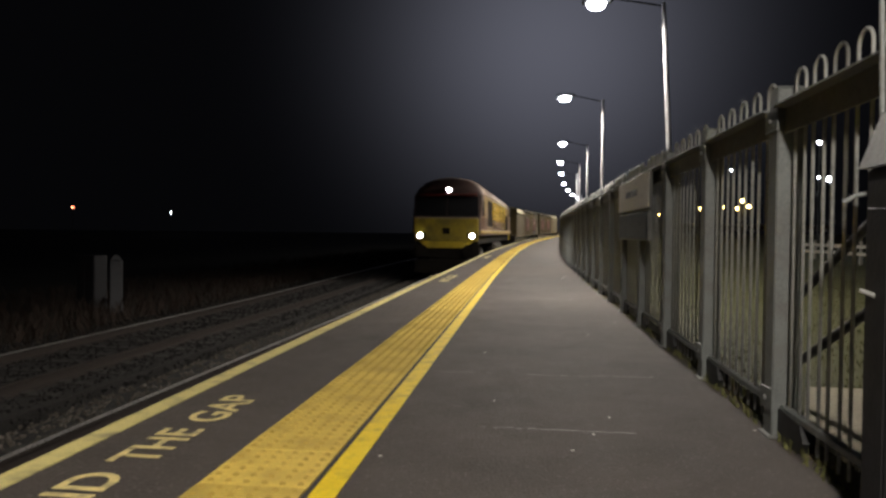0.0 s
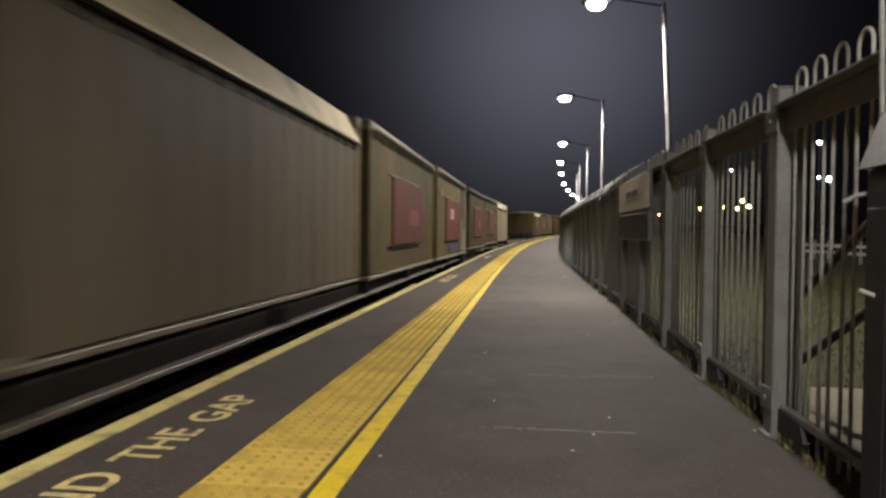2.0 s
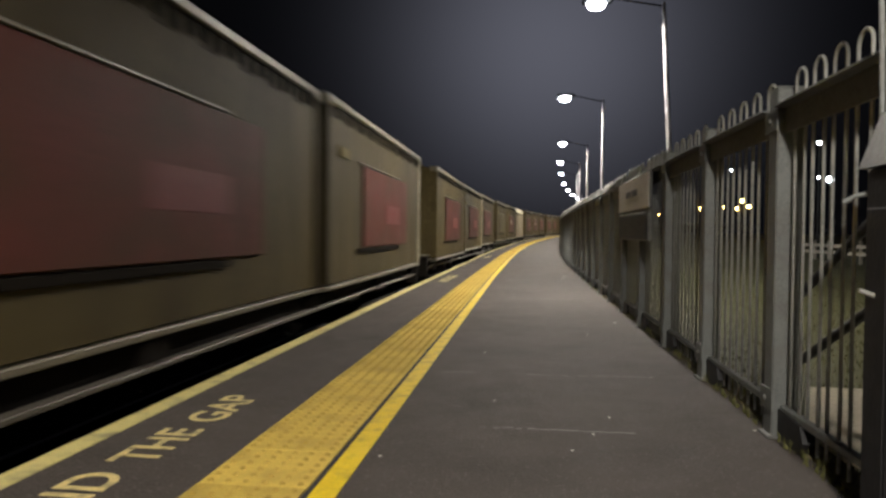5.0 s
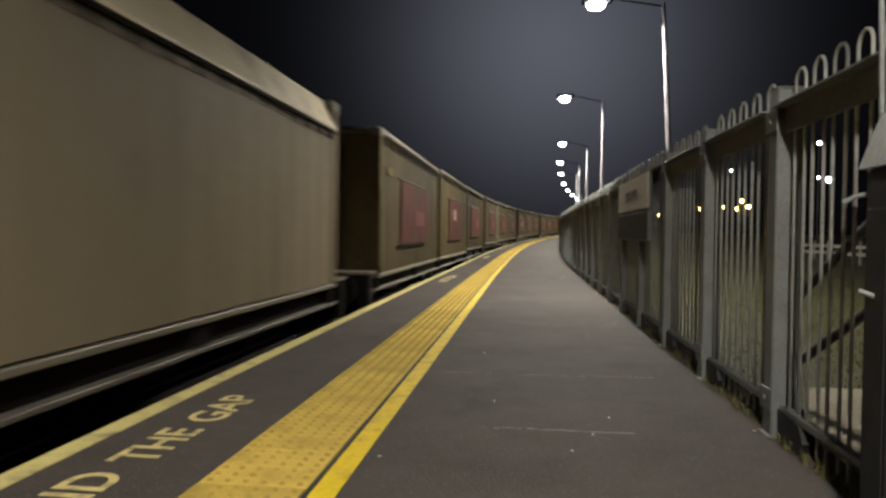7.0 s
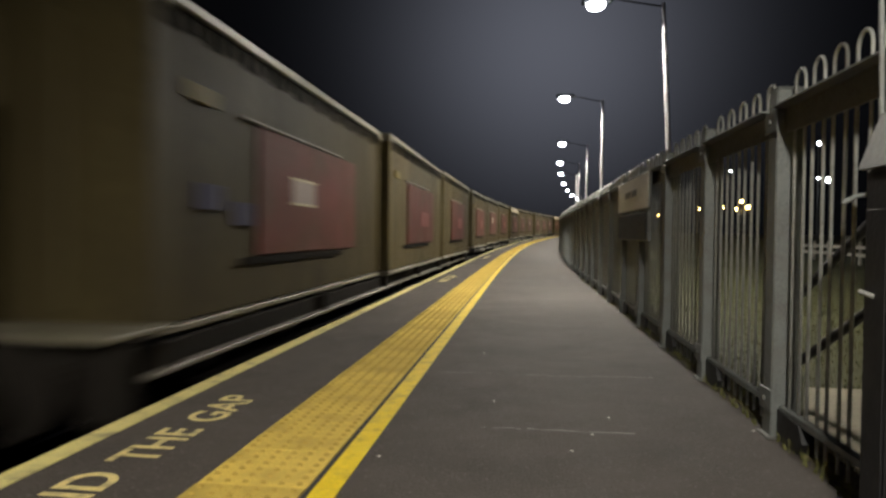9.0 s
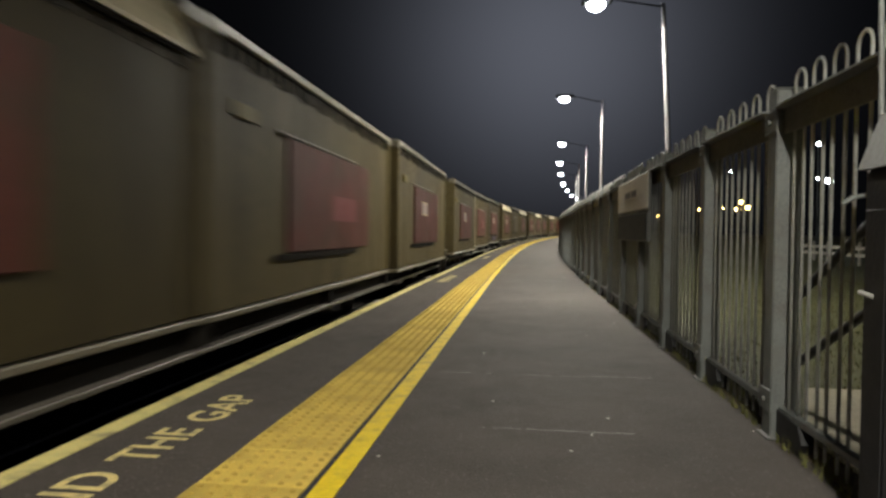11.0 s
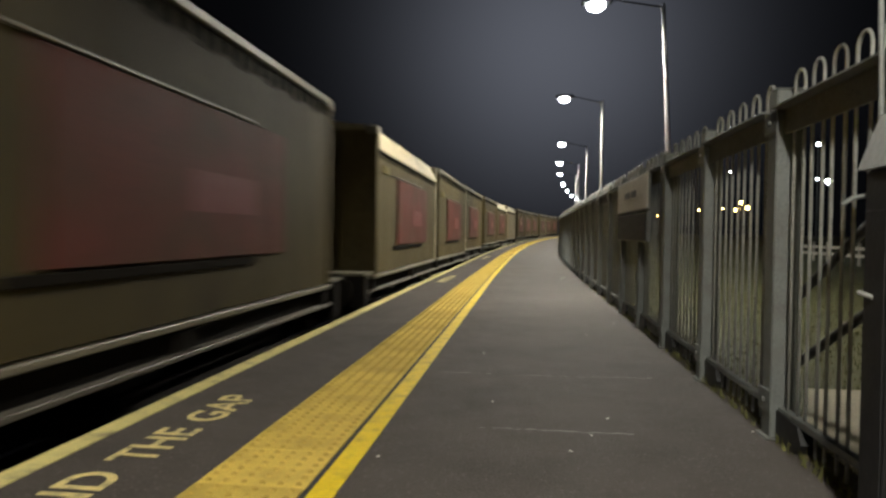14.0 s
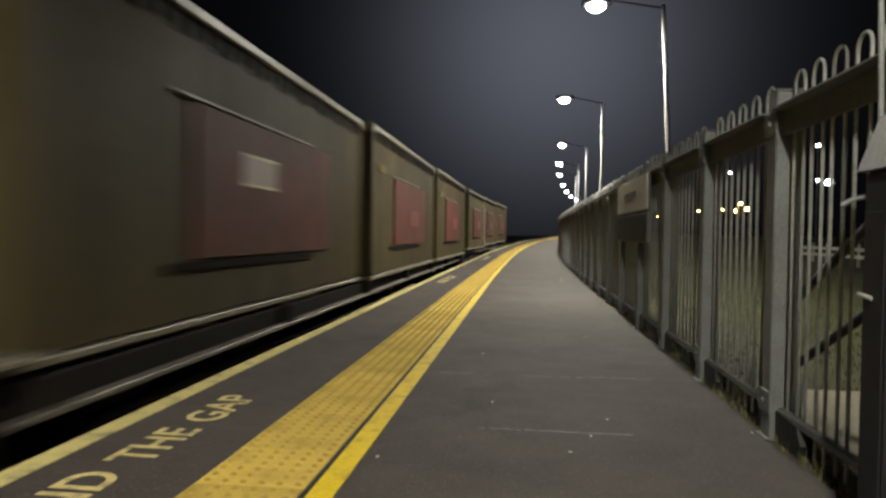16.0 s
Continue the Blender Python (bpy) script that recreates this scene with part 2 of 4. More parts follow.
def stones(count, o0, o1, seed, material, label):
    """Loose ballast stones on and between the tracks."""
    rng = random.Random(seed)
    vs, fs = [], []
    base = [(1, 0, 0), (-1, 0, 0), (0, 1, 0), (0, -1, 0), (0, 0, 1), (0, 0, -1)]
    tri = [(0, 2, 4), (2, 1, 4), (1, 3, 4), (3, 0, 4), (2, 0, 5), (1, 2, 5), (3, 1, 5), (0, 3, 5)]
    for _ in range(count):
        s = -3 + 45 * rng.random() ** 1.5
        o = rng.uniform(o0, o1)
        x, y, _a = lane(s, o + ease(s))
        z = RAIL_Z - 0.155 + rng.uniform(-0.01, 0.02) + climb(s)
        if TRACK - 2.05 < o < TRACK - 1.5:
            z -= 0.05
        k = len(vs)
        e = Euler((rng.uniform(0, 6), rng.uniform(0, 6), rng.uniform(0, 6))).to_matrix()
        r = rng.uniform(0.018, 0.038)
        for b in base:
            v = e @ (Vector(b) * r * rng.uniform(0.7, 1.2))
            vs.append((x + v.x, y + v.y, z + v.z))
        fs += [tuple(k + i for i in t) for t in tri]
    me = bpy.data.meshes.new("loose_ballast")
    me.from_pydata(vs, [], fs)
    me.materials.append(material)
    return tagged(new("loose_ballast", me), label, "ballast", "", "stuff")


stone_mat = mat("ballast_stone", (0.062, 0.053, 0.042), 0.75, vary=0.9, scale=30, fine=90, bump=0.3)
# darker copy of the stones, with the far track's lack of light painted in
shaded_stone = mat("shaded_ballast_stone", (0.007, 0.006, 0.005), 0.9, vary=0.6, scale=30, fine=90, bump=0.3)
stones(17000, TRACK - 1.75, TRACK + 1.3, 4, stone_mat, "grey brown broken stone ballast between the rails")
stones(14000, TRACK_B - 2.0, TRACK - 1.75, 8, shaded_stone, "stone ballast on the far track, darkened for the weaker light there")


# ---- lettering and marks on the platform ----
def lettering(word, s0, s1, o_top, o_base):
    """A painted word along the platform edge, fitted to its stretch."""
    c = bpy.data.curves.new("lettering", "FONT")
    c.body, c.offset = word, 0.02
    tmp = new("lettering_curve", c)
    bpy.context.view_layer.update()
    me = bpy.data.meshes.new_from_object(tmp)
    bpy.data.objects.remove(tmp)
    xs, ys = [v.co.x for v in me.vertices], [v.co.y for v in me.vertices]
    x0, x1, y0, y1 = min(xs), max(xs), min(ys), max(ys)
    for v in me.vertices:
        s = s0 + (s1 - s0) * (v.co.x - x0) / (x1 - x0)
        o = o_base + (o_top - o_base) * (v.co.y - y0) / (y1 - y0)
        x, y, _ = lane(s, o)
        v.co = (x, y, 0.0045 + climb(s))
    me.materials.append(letter_paint)
    link("lettering", me, platform, "worn pale yellow painted warning words")


for shift in (0.0, 10.9, 21.8):
    lettering("MIND", 1.72 + shift, 2.37 + shift, -1.615, -1.425)
    lettering("THE", 2.49 + shift, 2.955 + shift, -1.605, -1.42)
    lettering("GAP", 3.075 + shift, 3.6 + shift, -1.6, -1.41)

scar = mat("asphalt_joint", (0.19, 0.18, 0.165), 0.85, vary=0.5, scale=12, fine=60, bump=0.4)


def ragged(s, o0, o1, width, seed):
    """A thin uneven joint line across the asphalt."""
    rng = random.Random(seed)
    bm = bmesh.new()
    n = 26
    low, high = [], []
    for i in range(n + 1):
        o = o0 + (o1 - o0) * i / n
        y = s + rng.uniform(-0.006, 0.006)
        w = width * rng.uniform(0.1, 1.0)
        x, yy, _ = lane(y, o)
        low.append(bm.verts.new((x, yy, 0.0025 + climb(s))))
        high.append(bm.verts.new((x, yy + w, 0.0025 + climb(s))))
    for i in range(n):
        if rng.random() < 0.8:
            bm.faces.new((low[i], low[i + 1], high[i + 1], high[i]))
    part("crack", bm, scar, platform)


for i, (s, o0, o1, w) in enumerate([(3.19, -0.2, 0.5, 0.015), (4.46, 0.42, 0.8, 0.016), (4.43, -0.53, 0.4, 0.011), (6.9, 0.0, 0.9, 0.01), (9.6, -0.4, 0.7, 0.012), (13.5, -0.4, 0.9, 0.02)]):
    ragged(s, o0, o1, w, 30 + i)

litter_mat = mat("pale_litter", (0.5, 0.47, 0.42), 0.7, vary=0.2, scale=60)
rng = random.Random(9)
for i, (o, s) in enumerate([(-0.16, 3.70), (0.41, 3.45), (0.306, 3.147), (1.05, 3.33), (-0.57, 2.71), (0.72, 14.1), (0.8, 14.7), (1.0, 30.0), (0.2, 2.9), (-0.3, 5.2), (0.55, 6.3), (0.9, 7.2)]):
    bm = bmesh.new()
    bmesh.ops.create_icosphere(bm, subdivisions=1, radius=1.0)
    for v in bm.verts:
        v.co *= rng.uniform(0.7, 1.2)
    big = 1.0 if s < 10 else 3.0
    bmesh.ops.transform(bm, matrix=Matrix.Diagonal((0.009 * big, 0.007 * big, 0.003, 1)), verts=bm.verts)
    t = part("litter", bm, litter_mat, None, m=at_lane(s, o, 0.003, rng.uniform(0, 180)))
    tagged(t, "small pale scrap of litter on the asphalt", "litter", "scraps of litter")


# ---- fence ----
BAY = 1.235
POST_H, RAIL_TOP, RAIL_BOT, BOW_TOP = 1.545, 1.465, 0.15, 1.605


def fence_post():
    t = thing("fence_post", "galvanised square steel fence post at the platform's back edge", "fence post", "fence posts")
    part("shaft", blocked((-0.055, -0.055, -0.05), (0.055, 0.055, POST_H), 0.006), galv, t)
    part("cap", blocked((-0.057, -0.057, POST_H), (0.057, 0.057, POST_H + 0.008), 0.003), galv, t)
    part("base_plate", blocked((-0.075, -0.07, 0.0), (0.075, 0.07, 0.012), 0.003), galv_rail, t)
    for z in (RAIL_TOP - 0.06, RAIL_BOT + 0.02):
        part("bracket", blocked((-0.064, -0.075, z - 0.05), (-0.055, 0.075, z + 0.05), 0.003), galv, t)
        bm = bmesh.new()
        rod(bm, (-0.064, 0, z), (-0.075, 0, z), 0.012, seg=6)
        part("bolt", bm, galv_rail, t)
    # added black wedge in place of the post's shadow, cast towards the tripod
    shoe = [(-0.056, 0.135), (-0.3, 0.125), (-0.34, 0.06), (-0.3, 0.012), (-0.2, 0.001), (-0.056, 0.001)]
    part("shoe", loft([[(x, y, z) for y, z in shoe] for x in (-0.03, 0.03)]), black_metal, t, "black wedge standing in for the post's shadow under the railing")
    return t


def bow_mesh():
    """One bow: two bars joined by a half circle at the top."""
    bm = bmesh.new()
    r, w, n = 0.0075, 0.052, 8
    path = [(-w, 0.03)] + [(-w, RAIL_TOP)] + [(w * -math.cos(math.pi * i / n), BOW_TOP - w + w * math.sin(math.pi * i / n)) for i in range(n + 1)] + [(w, RAIL_TOP), (w, 0.03)]
    rings = []
    for i, (y, z) in enumerate(path):
        a, b = path[max(0, i - 1)], path[min(len(path) - 1, i + 1)]
        d = Vector((0, b[0] - a[0], b[1] - a[1])).normalized()
        nrm = Vector((0, -d.z, d.y))
        rings.append([bm.verts.new((r * math.cos(q), y + nrm.y * r * math.sin(q), z + nrm.z * r * math.sin(q))) for q in [k * math.pi / 3 for k in range(6)]])
    for a, b in zip(rings, rings[1:]):
        for k in range(6):
            bm.faces.new((a[k], a[(k + 1) % 6], b[(k + 1) % 6], b[k]))
    bm.faces.new(rings[0][::-1])
    bm.faces.new(rings[-1])
    bmesh.ops.recalc_face_normals(bm, faces=bm.faces)
    return mesh_of("bow", bm, galv_bar, True)


bow_me = bow_mesh()


def fence_panel(rows):
    t = thing("bow_top_railing", "galvanised bow-top steel railing between square posts", "railing", "bow-top railings")
    half = BAY / 2 - 0.057
    rail = blocked((-0.085, -half, RAIL_TOP - 0.009), (0.012, half, RAIL_TOP), 0.002)
    top = part("top_rail", rail, galv, t, "galvanised top flange")
    # the web's duller steel helps draw the flange's shade on it
    web = blocked((-0.024, -half, RAIL_TOP - 0.118), (-0.013, half, RAIL_TOP - 0.01), 0.002)
    part("web", web, galv_rail, top, "broad steel web under the flange, toned down as shaded")
    rail = blocked((-0.022, -half, RAIL_BOT - 0.03), (0.014, half, RAIL_BOT), 0.003)
    part("bottom_rail", rail, galv, t)
    for y in rows:
        link("bow", bow_me, t, "", pose(0, y, 0))
    return t


post0 = fence_post()
panel0 = fence_panel([(i - 2) * 0.218 for i in range(5)])
N0 = -14
for i in range(N0, 80):
    s = 3.27 + i * BAY
    m, m2 = at_lane(s, FENCE), at_lane(s + BAY / 2, FENCE)
    if i == -1:
        fence_panel([0.45 - 0.187 * k for k in range(6)]).matrix_basis = m2
    elif i == N0:
        post0.matrix_basis, panel0.matrix_basis = m, m2
    else:
        copy_thing(post0, m)
        copy_thing(panel0, m2)

# ---- lamp columns ----
LAMP_SIDE, REACH = 1.8, 0.92


def lamp_column():
    t = thing("platform_lamp", "tall grey lamp column with a lit white lantern", "street lamp", "platform lamps")
    bm = bmesh.new()
    rod(bm, (0, 0, -0.6), (0, 0, 1.2), 0.07, 0.07, 14)
    base = part("base", bm, pole_paint, t)
    part("hatch", blocked((-0.076, -0.035, 0.3), (-0.066, 0.035, 0.75), 0.004), pole_paint, base)
    bm = bmesh.new()
    rod(bm, (0, 0, 1.2), (0, 0, LAMP_H - 0.05), 0.037, 0.028, 14)
    part("pole", bm, pole_paint, t)
    bm = bmesh.new()
    rod(bm, (0, 0, LAMP_H - 0.1), (-REACH + 0.22, 0, LAMP_H + 0.06), 0.014, 0.012, 10)
    part("arm", bm, black_metal, t, "thin dark arm")
    head = part("lantern", blocked((-REACH - 0.2, -0.12, LAMP_H + 0.02), (-REACH + 0.24, 0.12, LAMP_H + 0.09), 0.03), black_metal, t, "thin dark lantern hood")
    bm = bmesh.new()
    bmesh.ops.create_uvsphere(bm, u_segments=20, v_segments=10, radius=1.0)
    bmesh.ops.transform(bm, matrix=Matrix.Translation((-REACH, 0, LAMP_H)) @ Matrix.Diagonal((0.13, 0.11, 0.085, 1)), verts=bm.verts)
    part("lens", bm, lamp_glow, head, "brightly lit white lens", smooth=True)
    return t


lamp0 = lamp_column()
for i, s in enumerate((-17.0, -10.0, -2.2, 10.1, 17.3, 26.6, 34.4, 41.6, 51.5, 60.8, 69.5, 78.0, 87.0, 96.0)):
    side = LAMP_SIDE + (-0.85 if s < 5 else 0.2 if 5 < s < 12 else -0.03 if s < 20 else 0.2)
    lean = 3.0 if 5 < s < 12 else 0.0
    m = at_lane(s, side + lean * 0.025) @ pose(0, 0, 0, 0, -lean, 0)
    if i == 0:
        lamp0.matrix_basis = m
    else:
        copy_thing(lamp0, m)
    if i < 13:
        d = bpy.data.lights.new("lantern_light", "SPOT")
        d.energy, d.color, d.shadow_soft_size = LAMP_POWER * (0.95 if -5 < s < 0 else 1.0 if s < 15 else 0.78), (1.0, 0.91, 0.8), 0.12
        d.spot_size, d.spot_blend = radians(168), 0.5
        x, y, a = lane(s, side - REACH - 0.05 * lean)
        new("lantern_light", d).matrix_basis = pose(x, y, LAMP_H - 0.13 + climb(s))

# ---- station sign on the fence ----
sign_grey = mat("pale_sign_panel", (0.6, 0.57, 0.5), 0.5, vary=0.08, scale=3, fine=30, bump=0.05)
sign_ink = mat("dark_sign_ink", (0.09, 0.09, 0.1), 0.5)
poster_dark = mat("dark_poster_glass", (0.008, 0.014, 0.018), 0.5, spec=0.15, bump=0.0)
m = at_lane(7.2, FENCE - 0.085)
sign = thing("station_sign", "pale grey station name board with a dark name", "sign", m=m)
part("board", blocked((-0.012, -0.97, 1.14), (0.012, 0.97, 1.45), 0.004), sign_grey, sign)
part("frame", blocked((-0.004, -0.99, 1.125), (0.02, 0.99, 1.465), 0.004), galv_rail, sign)
for y0, y1 in ((-0.36, -0.03), (0.03, 0.4)):
    part("name_bar", blocked((-0.016, y0, 1.27), (-0.0125, y1, 1.335), 0.001), sign_ink, sign, "dark bar of unreadable lettering")
case = thing("poster_case", "dark glazed notice case under the station sign", "notice board", m=m)
part("case", blocked((-0.01, -0.95, 0.84), (0.03, 0.95, 1.11), 0.006), galv_rail, case)
part("glass", blocked((-0.016, -0.93, 0.855), (-0.0105, 0.93, 1.095), 0.002), poster_dark, case, "dark glass front")

# ---- black pillar beside the fence ----
m = at_lane(2.13, 1.09)
pillar = thing("bollard_cabinet", "black metal pillar cabinet with a grey pyramid hood", "cabinet", m=m)
part("body", blocked((-0.09, -0.08, 0.0), (0.09, 0.08, 1.1), 0.012), black_metal, pillar)
bm = bmesh.new()
bmesh.ops.create_cone(bm, cap_ends=True, segments=4, radius1=0.145, radius2=0.085, depth=0.16, matrix=Matrix.Translation((0, 0, 1.18)) @ Matrix.Rotation(radians(45), 4, "Z"))
part("hood", bm, hood_grey, pillar, "grey sloping hood")
part("door", blocked((-0.096, -0.06, 0.08), (-0.09, 0.06, 0.98), 0.003), black_metal, pillar)
bm = bmesh.new()
rod(bm, (-0.11, 0.1, 1.02), (0.02, 0.1, 1.045), 0.007)
rod(bm, (-0.11, 0.1, 1.02), (-0.14, 0.11, 1.0), 0.007)
part("handle", bm, galv, pillar, "bright bent steel handle")
bm = bmesh.new()
rod(bm, (-0.095, 0.0, 0.727), (-0.122, 0.03, 0.74), 0.007)
part("latch", bm, galv_bar, pillar, "bright steel latch lever")
m = at_lane(2.2, 1.07) @ pose(0, 0, 0, 0, -1.5, 0)
mast = thing("thin_mast", "thin galvanised steel pole behind the black pillar", "pole", m=m)
bm = bmesh.new()
rod(bm, (0, 0, -0.02), (0, 0, 3.4), 0.009, 0.009, 8)
part("tube", bm, galv, mast)

# ---- behind the fence ----
field = setting("field", sweep([(FENCE + 0.13, -1.4), (FENCE + 0.13, -0.012), (1.9, -0.04), (3.2, -0.12), (9, -0.3), (30, -0.5), (120, -0.8), (120, -1.4)], A0, A1, 4.0),
                grass_mat, "rough grass verge behind the platform fence", "grass")


def blades(name, count, s0, s1, o0, o1, zf, hmin, hmax, material, label, seed, power=1.6):
    rng = random.Random(seed)
    vs, fs = [], []
    for _ in range(count):
        s = s0 + (s1 - s0) * rng.random() ** power
        o = o0 + (o1 - o0) * rng.random() ** 1.3
        x, y, _a = lane(s, o)
        z = zf(o) + climb(s)
        a, h, w = rng.uniform(0, 6.28), rng.uniform(hmin, hmax), rng.uniform(0.003, 0.006)
        lean = rng.uniform(0, 0.5) * h
        b = rng.uniform(0, 6.28)
        k = len(vs)
        dx, dy = math.cos(a) * w, math.sin(a) * w
        vs += [(x - dx, y - dy, z), (x + dx, y + dy, z), (x + dx * 0.6 + math.cos(b) * lean * 0.4, y + dy * 0.6 + math.sin(b) * lean * 0.4, z + h * 0.6), (x + math.cos(b) * lean, y + math.sin(b) * lean, z + h)]
        fs += [(k, k + 1, k + 2), (k, k + 2, k + 3)]
    me = bpy.data.meshes.new(name)
    me.from_pydata(vs, [], fs)
    me.materials.append(material)
    return tagged(new(name, me), label, "grass", "", "stuff")


def verge_z(o):
    return -0.012 - 0.055 * (o - 1.27) if o < 3.2 else -0.12 - 0.031 * (o - 3.2) if o < 9 else -0.33


weed_mat = mat("weeds", (0.1, 0.1, 0.03), 0.8, vary=0.5, scale=9)
dry_mat = mat("dry_grass", (0.025, 0.014, 0.008), 0.85, vary=0.5, scale=5)
blades("verge_grass", 70000, 1.5, 30, FENCE + 0.16, 12, verge_z, 0.015, 0.045, grass_mat, "short rough green grass behind the fence", 3)
blades("verge_grass", 30000, 1.5, -9, FENCE + 0.16, 8, verge_z, 0.015, 0.045, grass_mat, "short rough green grass behind the fence", 13, 1.0)
blades("fence_weeds", 1300, 2.2, 14, FENCE - 0.05, FENCE + 0.12, lambda o: 0.0, 0.015, 0.06, weed_mat, "small weeds growing along the foot of the fence", 5)
blades("bank_grass", 20000, 6, 60, TRACK_B - 2.2, TRACK_B - 9, lambda o: RAIL_Z - 0.42, 0.1, 0.55, dry_mat, "dry brown grass on the far side of the tracks", 6)

path_pale = mat("pale_concrete", (0.42, 0.38, 0.27), 0.8, vary=0.15, scale=5, fine=50, bump=0.3)
m = at_lane(3.2, FENCE + 0.13)
pad = thing("concrete_pad", "pale worn concrete pad in the grass behind the fence", "concrete pad", m=m)
outline = [(0.002, -1.2), (1.5, -1.2), (1.5, 1.1), (0.37, 1.1), (0.002, 0.15)]
part("slab", loft([[(x, y, z) for x, y in outline] for z in (-0.25, 0.012)]), path_pale, pad)
leaf_mat = mat("leaf_litter", (0.13, 0.1, 0.055), 0.9, vary=0.6, scale=18, fine=70, bump=0.6, dirt=(0.04, 0.035, 0.02), dirt_amount=0.6, dirt_scale=6)
part("dirt_strip", sweep([(FENCE - 0.02, -0.02), (FENCE + 0.01, 0.006), (FENCE + 0.11, 0.01), (FENCE + 0.125, -0.02)], A0, A1), leaf_mat, platform, "brown leaf litter and grit along the fence foot")

# dark stays behind the railing
m = at_lane(3.6, 1.42)
stay = thing("ramp_handrail", "dark painted sloping handrail behind the fence", "handrail", m=m)
bm = bmesh.new()
rod(bm, (0, -1.0, 0.82), (0, 0.3, 0.2), 0.022)
part("lower_rail", bm, black_metal, stay)
bm = bmesh.new()
rod(bm, (0, -1.0, 1.2), (0, 0.3, 0.55), 0.022)
part("upper_rail", bm, black_metal, stay)
for y, z in ((-1.0, 1.2), (0.3, 0.55)):
    bm = bmesh.new()
    rod(bm, (0, y, -0.3), (0, y, z), 0.022)
    part("post", bm, black_metal, stay)

# barrier far across the grass
m = at_lane(26, 13, -0.4)
barrier = thing("barrier_fence", "pale painted rail barrier beyond the grass", "barrier", m=m)
for i in range(15):
    part("post", blocked((-0.05, i * 1.6 - 12.0, 0), (0.05, i * 1.6 - 11.9, 1.05), 0.01), sign_grey, barrier)
for z in (0.45, 0.75):
    part("rail", blocked((-0.03, -12.0, z), (-0.055, 10.5, z + 0.13), 0.005), sign_grey, barrier)

# ---- distant street lights ----
amber = glow("sodium_glow", (1.0, 0.62, 0.16), 30.0)
white_lit = glow("white_lamp_glow", (0.85, 0.95, 1.0), 40.0)
red_lit = glow("red_lamp_glow", (1.0, 0.25, 0.12), 8.0)


def far_lamp(turn, rise, dist, radius, material, label, ground_z=-0.9):
    """A lamp post at a bearing (degrees from the platform's line) and a height angle seen from the tripod."""
    x, y = dist * math.sin(radians(turn)), dist * math.cos(radians(turn))
    z = EYE[2] + dist * math.tan(radians(rise))
    t = thing("distant_lamp_post", label, "street lamp", "distant street lights", m=pose(x, y, ground_z))
    h = z - ground_z
    bm = bmesh.new()
    rod(bm, (0, 0, -0.6), (0, 0, h + radius * 0.5), 0.06, 0.04, 6)
    part("column", bm, galv_rail, t)
    bm = bmesh.new()
    bmesh.ops.create_uvsphere(bm, u_segments=10, v_segments=6, radius=radius)
    bmesh.ops.transform(bm, matrix=Matrix.Translation((0, 0, h)) @ Matrix.Diagonal((1, 1, 0.7, 1)), verts=bm.verts)
    part("lantern", bm, material, t, "glowing lantern", smooth=True)
    return t


def bearing(px, py):
    """Bearing and height angle of a point given as right/down offsets in thousandths of the lens's focal length."""
    v = aim().to_3x3() @ Vector((px / 1000, -py / 1000, -1))
    return math.degrees(math.atan2(v.x, v.y)), math.degrees(math.atan2(v.z, math.hypot(v.x, v.y)))


for px, py, dist, r, mm, lab in ((371, -58, 90, 0.24, amber, "distant amber street lamp"), (402, -60, 95, 0.22, amber, "distant amber street lamp"), (424, -58, 85, 0.26, amber, "distant amber street lamp"),
                                 (430, -69, 85, 0.26, amber, "distant amber street lamp"), (440, -61, 85, 0.28, amber, "distant amber street lamp"), (311, -49, 110, 0.22, amber, "distant amber street lamp"),
                                 (321, -36, 110, 0.16, white_lit, "distant white street lamp"), (415, -113, 70, 0.12, white_lit, "distant white street lamp"), (340, -92, 100, 0.14, white_lit, "distant white street lamp"),
                                 (557, -100, 45, 0.22, white_lit, "bright white floodlight across the grass"), (540, -103, 48, 0.08, white_lit, "white lamp across the grass"),
                                 (541, -153, 50, 0.13, white_lit, "white lamp on a tall column across the grass"),
                                 (-532, -60, 160, 0.27, red_lit, "dim reddish lamp far beyond the tracks"), (-391, -52, 170, 0.16, white_lit, "dim white lamp far beyond the tracks")):
    turn, rise = bearing(px, py)
    far_lamp(turn, rise, dist, r, mm, lab)

# ---- lineside cabinet beyond the tracks ----
case_grey = mat("lineside_cabinet_paint", (0.045, 0.044, 0.048), 0.6, vary=0.15, scale=4, fine=30, bump=0.1)
m = pose(-11.85, 17.8, RAIL_Z - 0.42, 0, 0, -18)
cab = thing("lineside_cabinet", "grey metal lineside equipment cabinet beyond the tracks", "cabinet", m=m)
part("case", blocked((-0.36, -0.2, 0.1), (0.36, 0.2, 1.52), 0.01), case_grey, cab)
part("plinth", blocked((-0.38, -0.22, -0.05), (0.38, 0.22, 0.1), 0.01), sleeper_mat, cab)
for x0, x1 in ((-0.34, -0.01), (0.01, 0.34)):
    part("door", blocked((x0, -0.212, 0.15), (x1, -0.2, 1.45), 0.004), case_grey, cab)
post_pale = mat("marker_post_concrete", (0.1, 0.1, 0.105), 0.7, vary=0.15, scale=4, fine=30, bump=0.1)
post = thing("marker_post", "pale concrete marker post with a pointed top", "post", m=pose(-10.75, 17.2, RAIL_Z - 0.42, 0, 0, 30))
bm = blocked((-0.15, -0.08, 0.0), (0.15, 0.08, 1.42), 0.01)
bmesh.ops.create_cone(bm, cap_ends=True, segments=4, radius1=0.2, radius2=0.06, depth=0.14, matrix=Matrix.Translation((0, 0, 1.49)) @ Matrix.Rotation(radians(45), 4, "Z"))
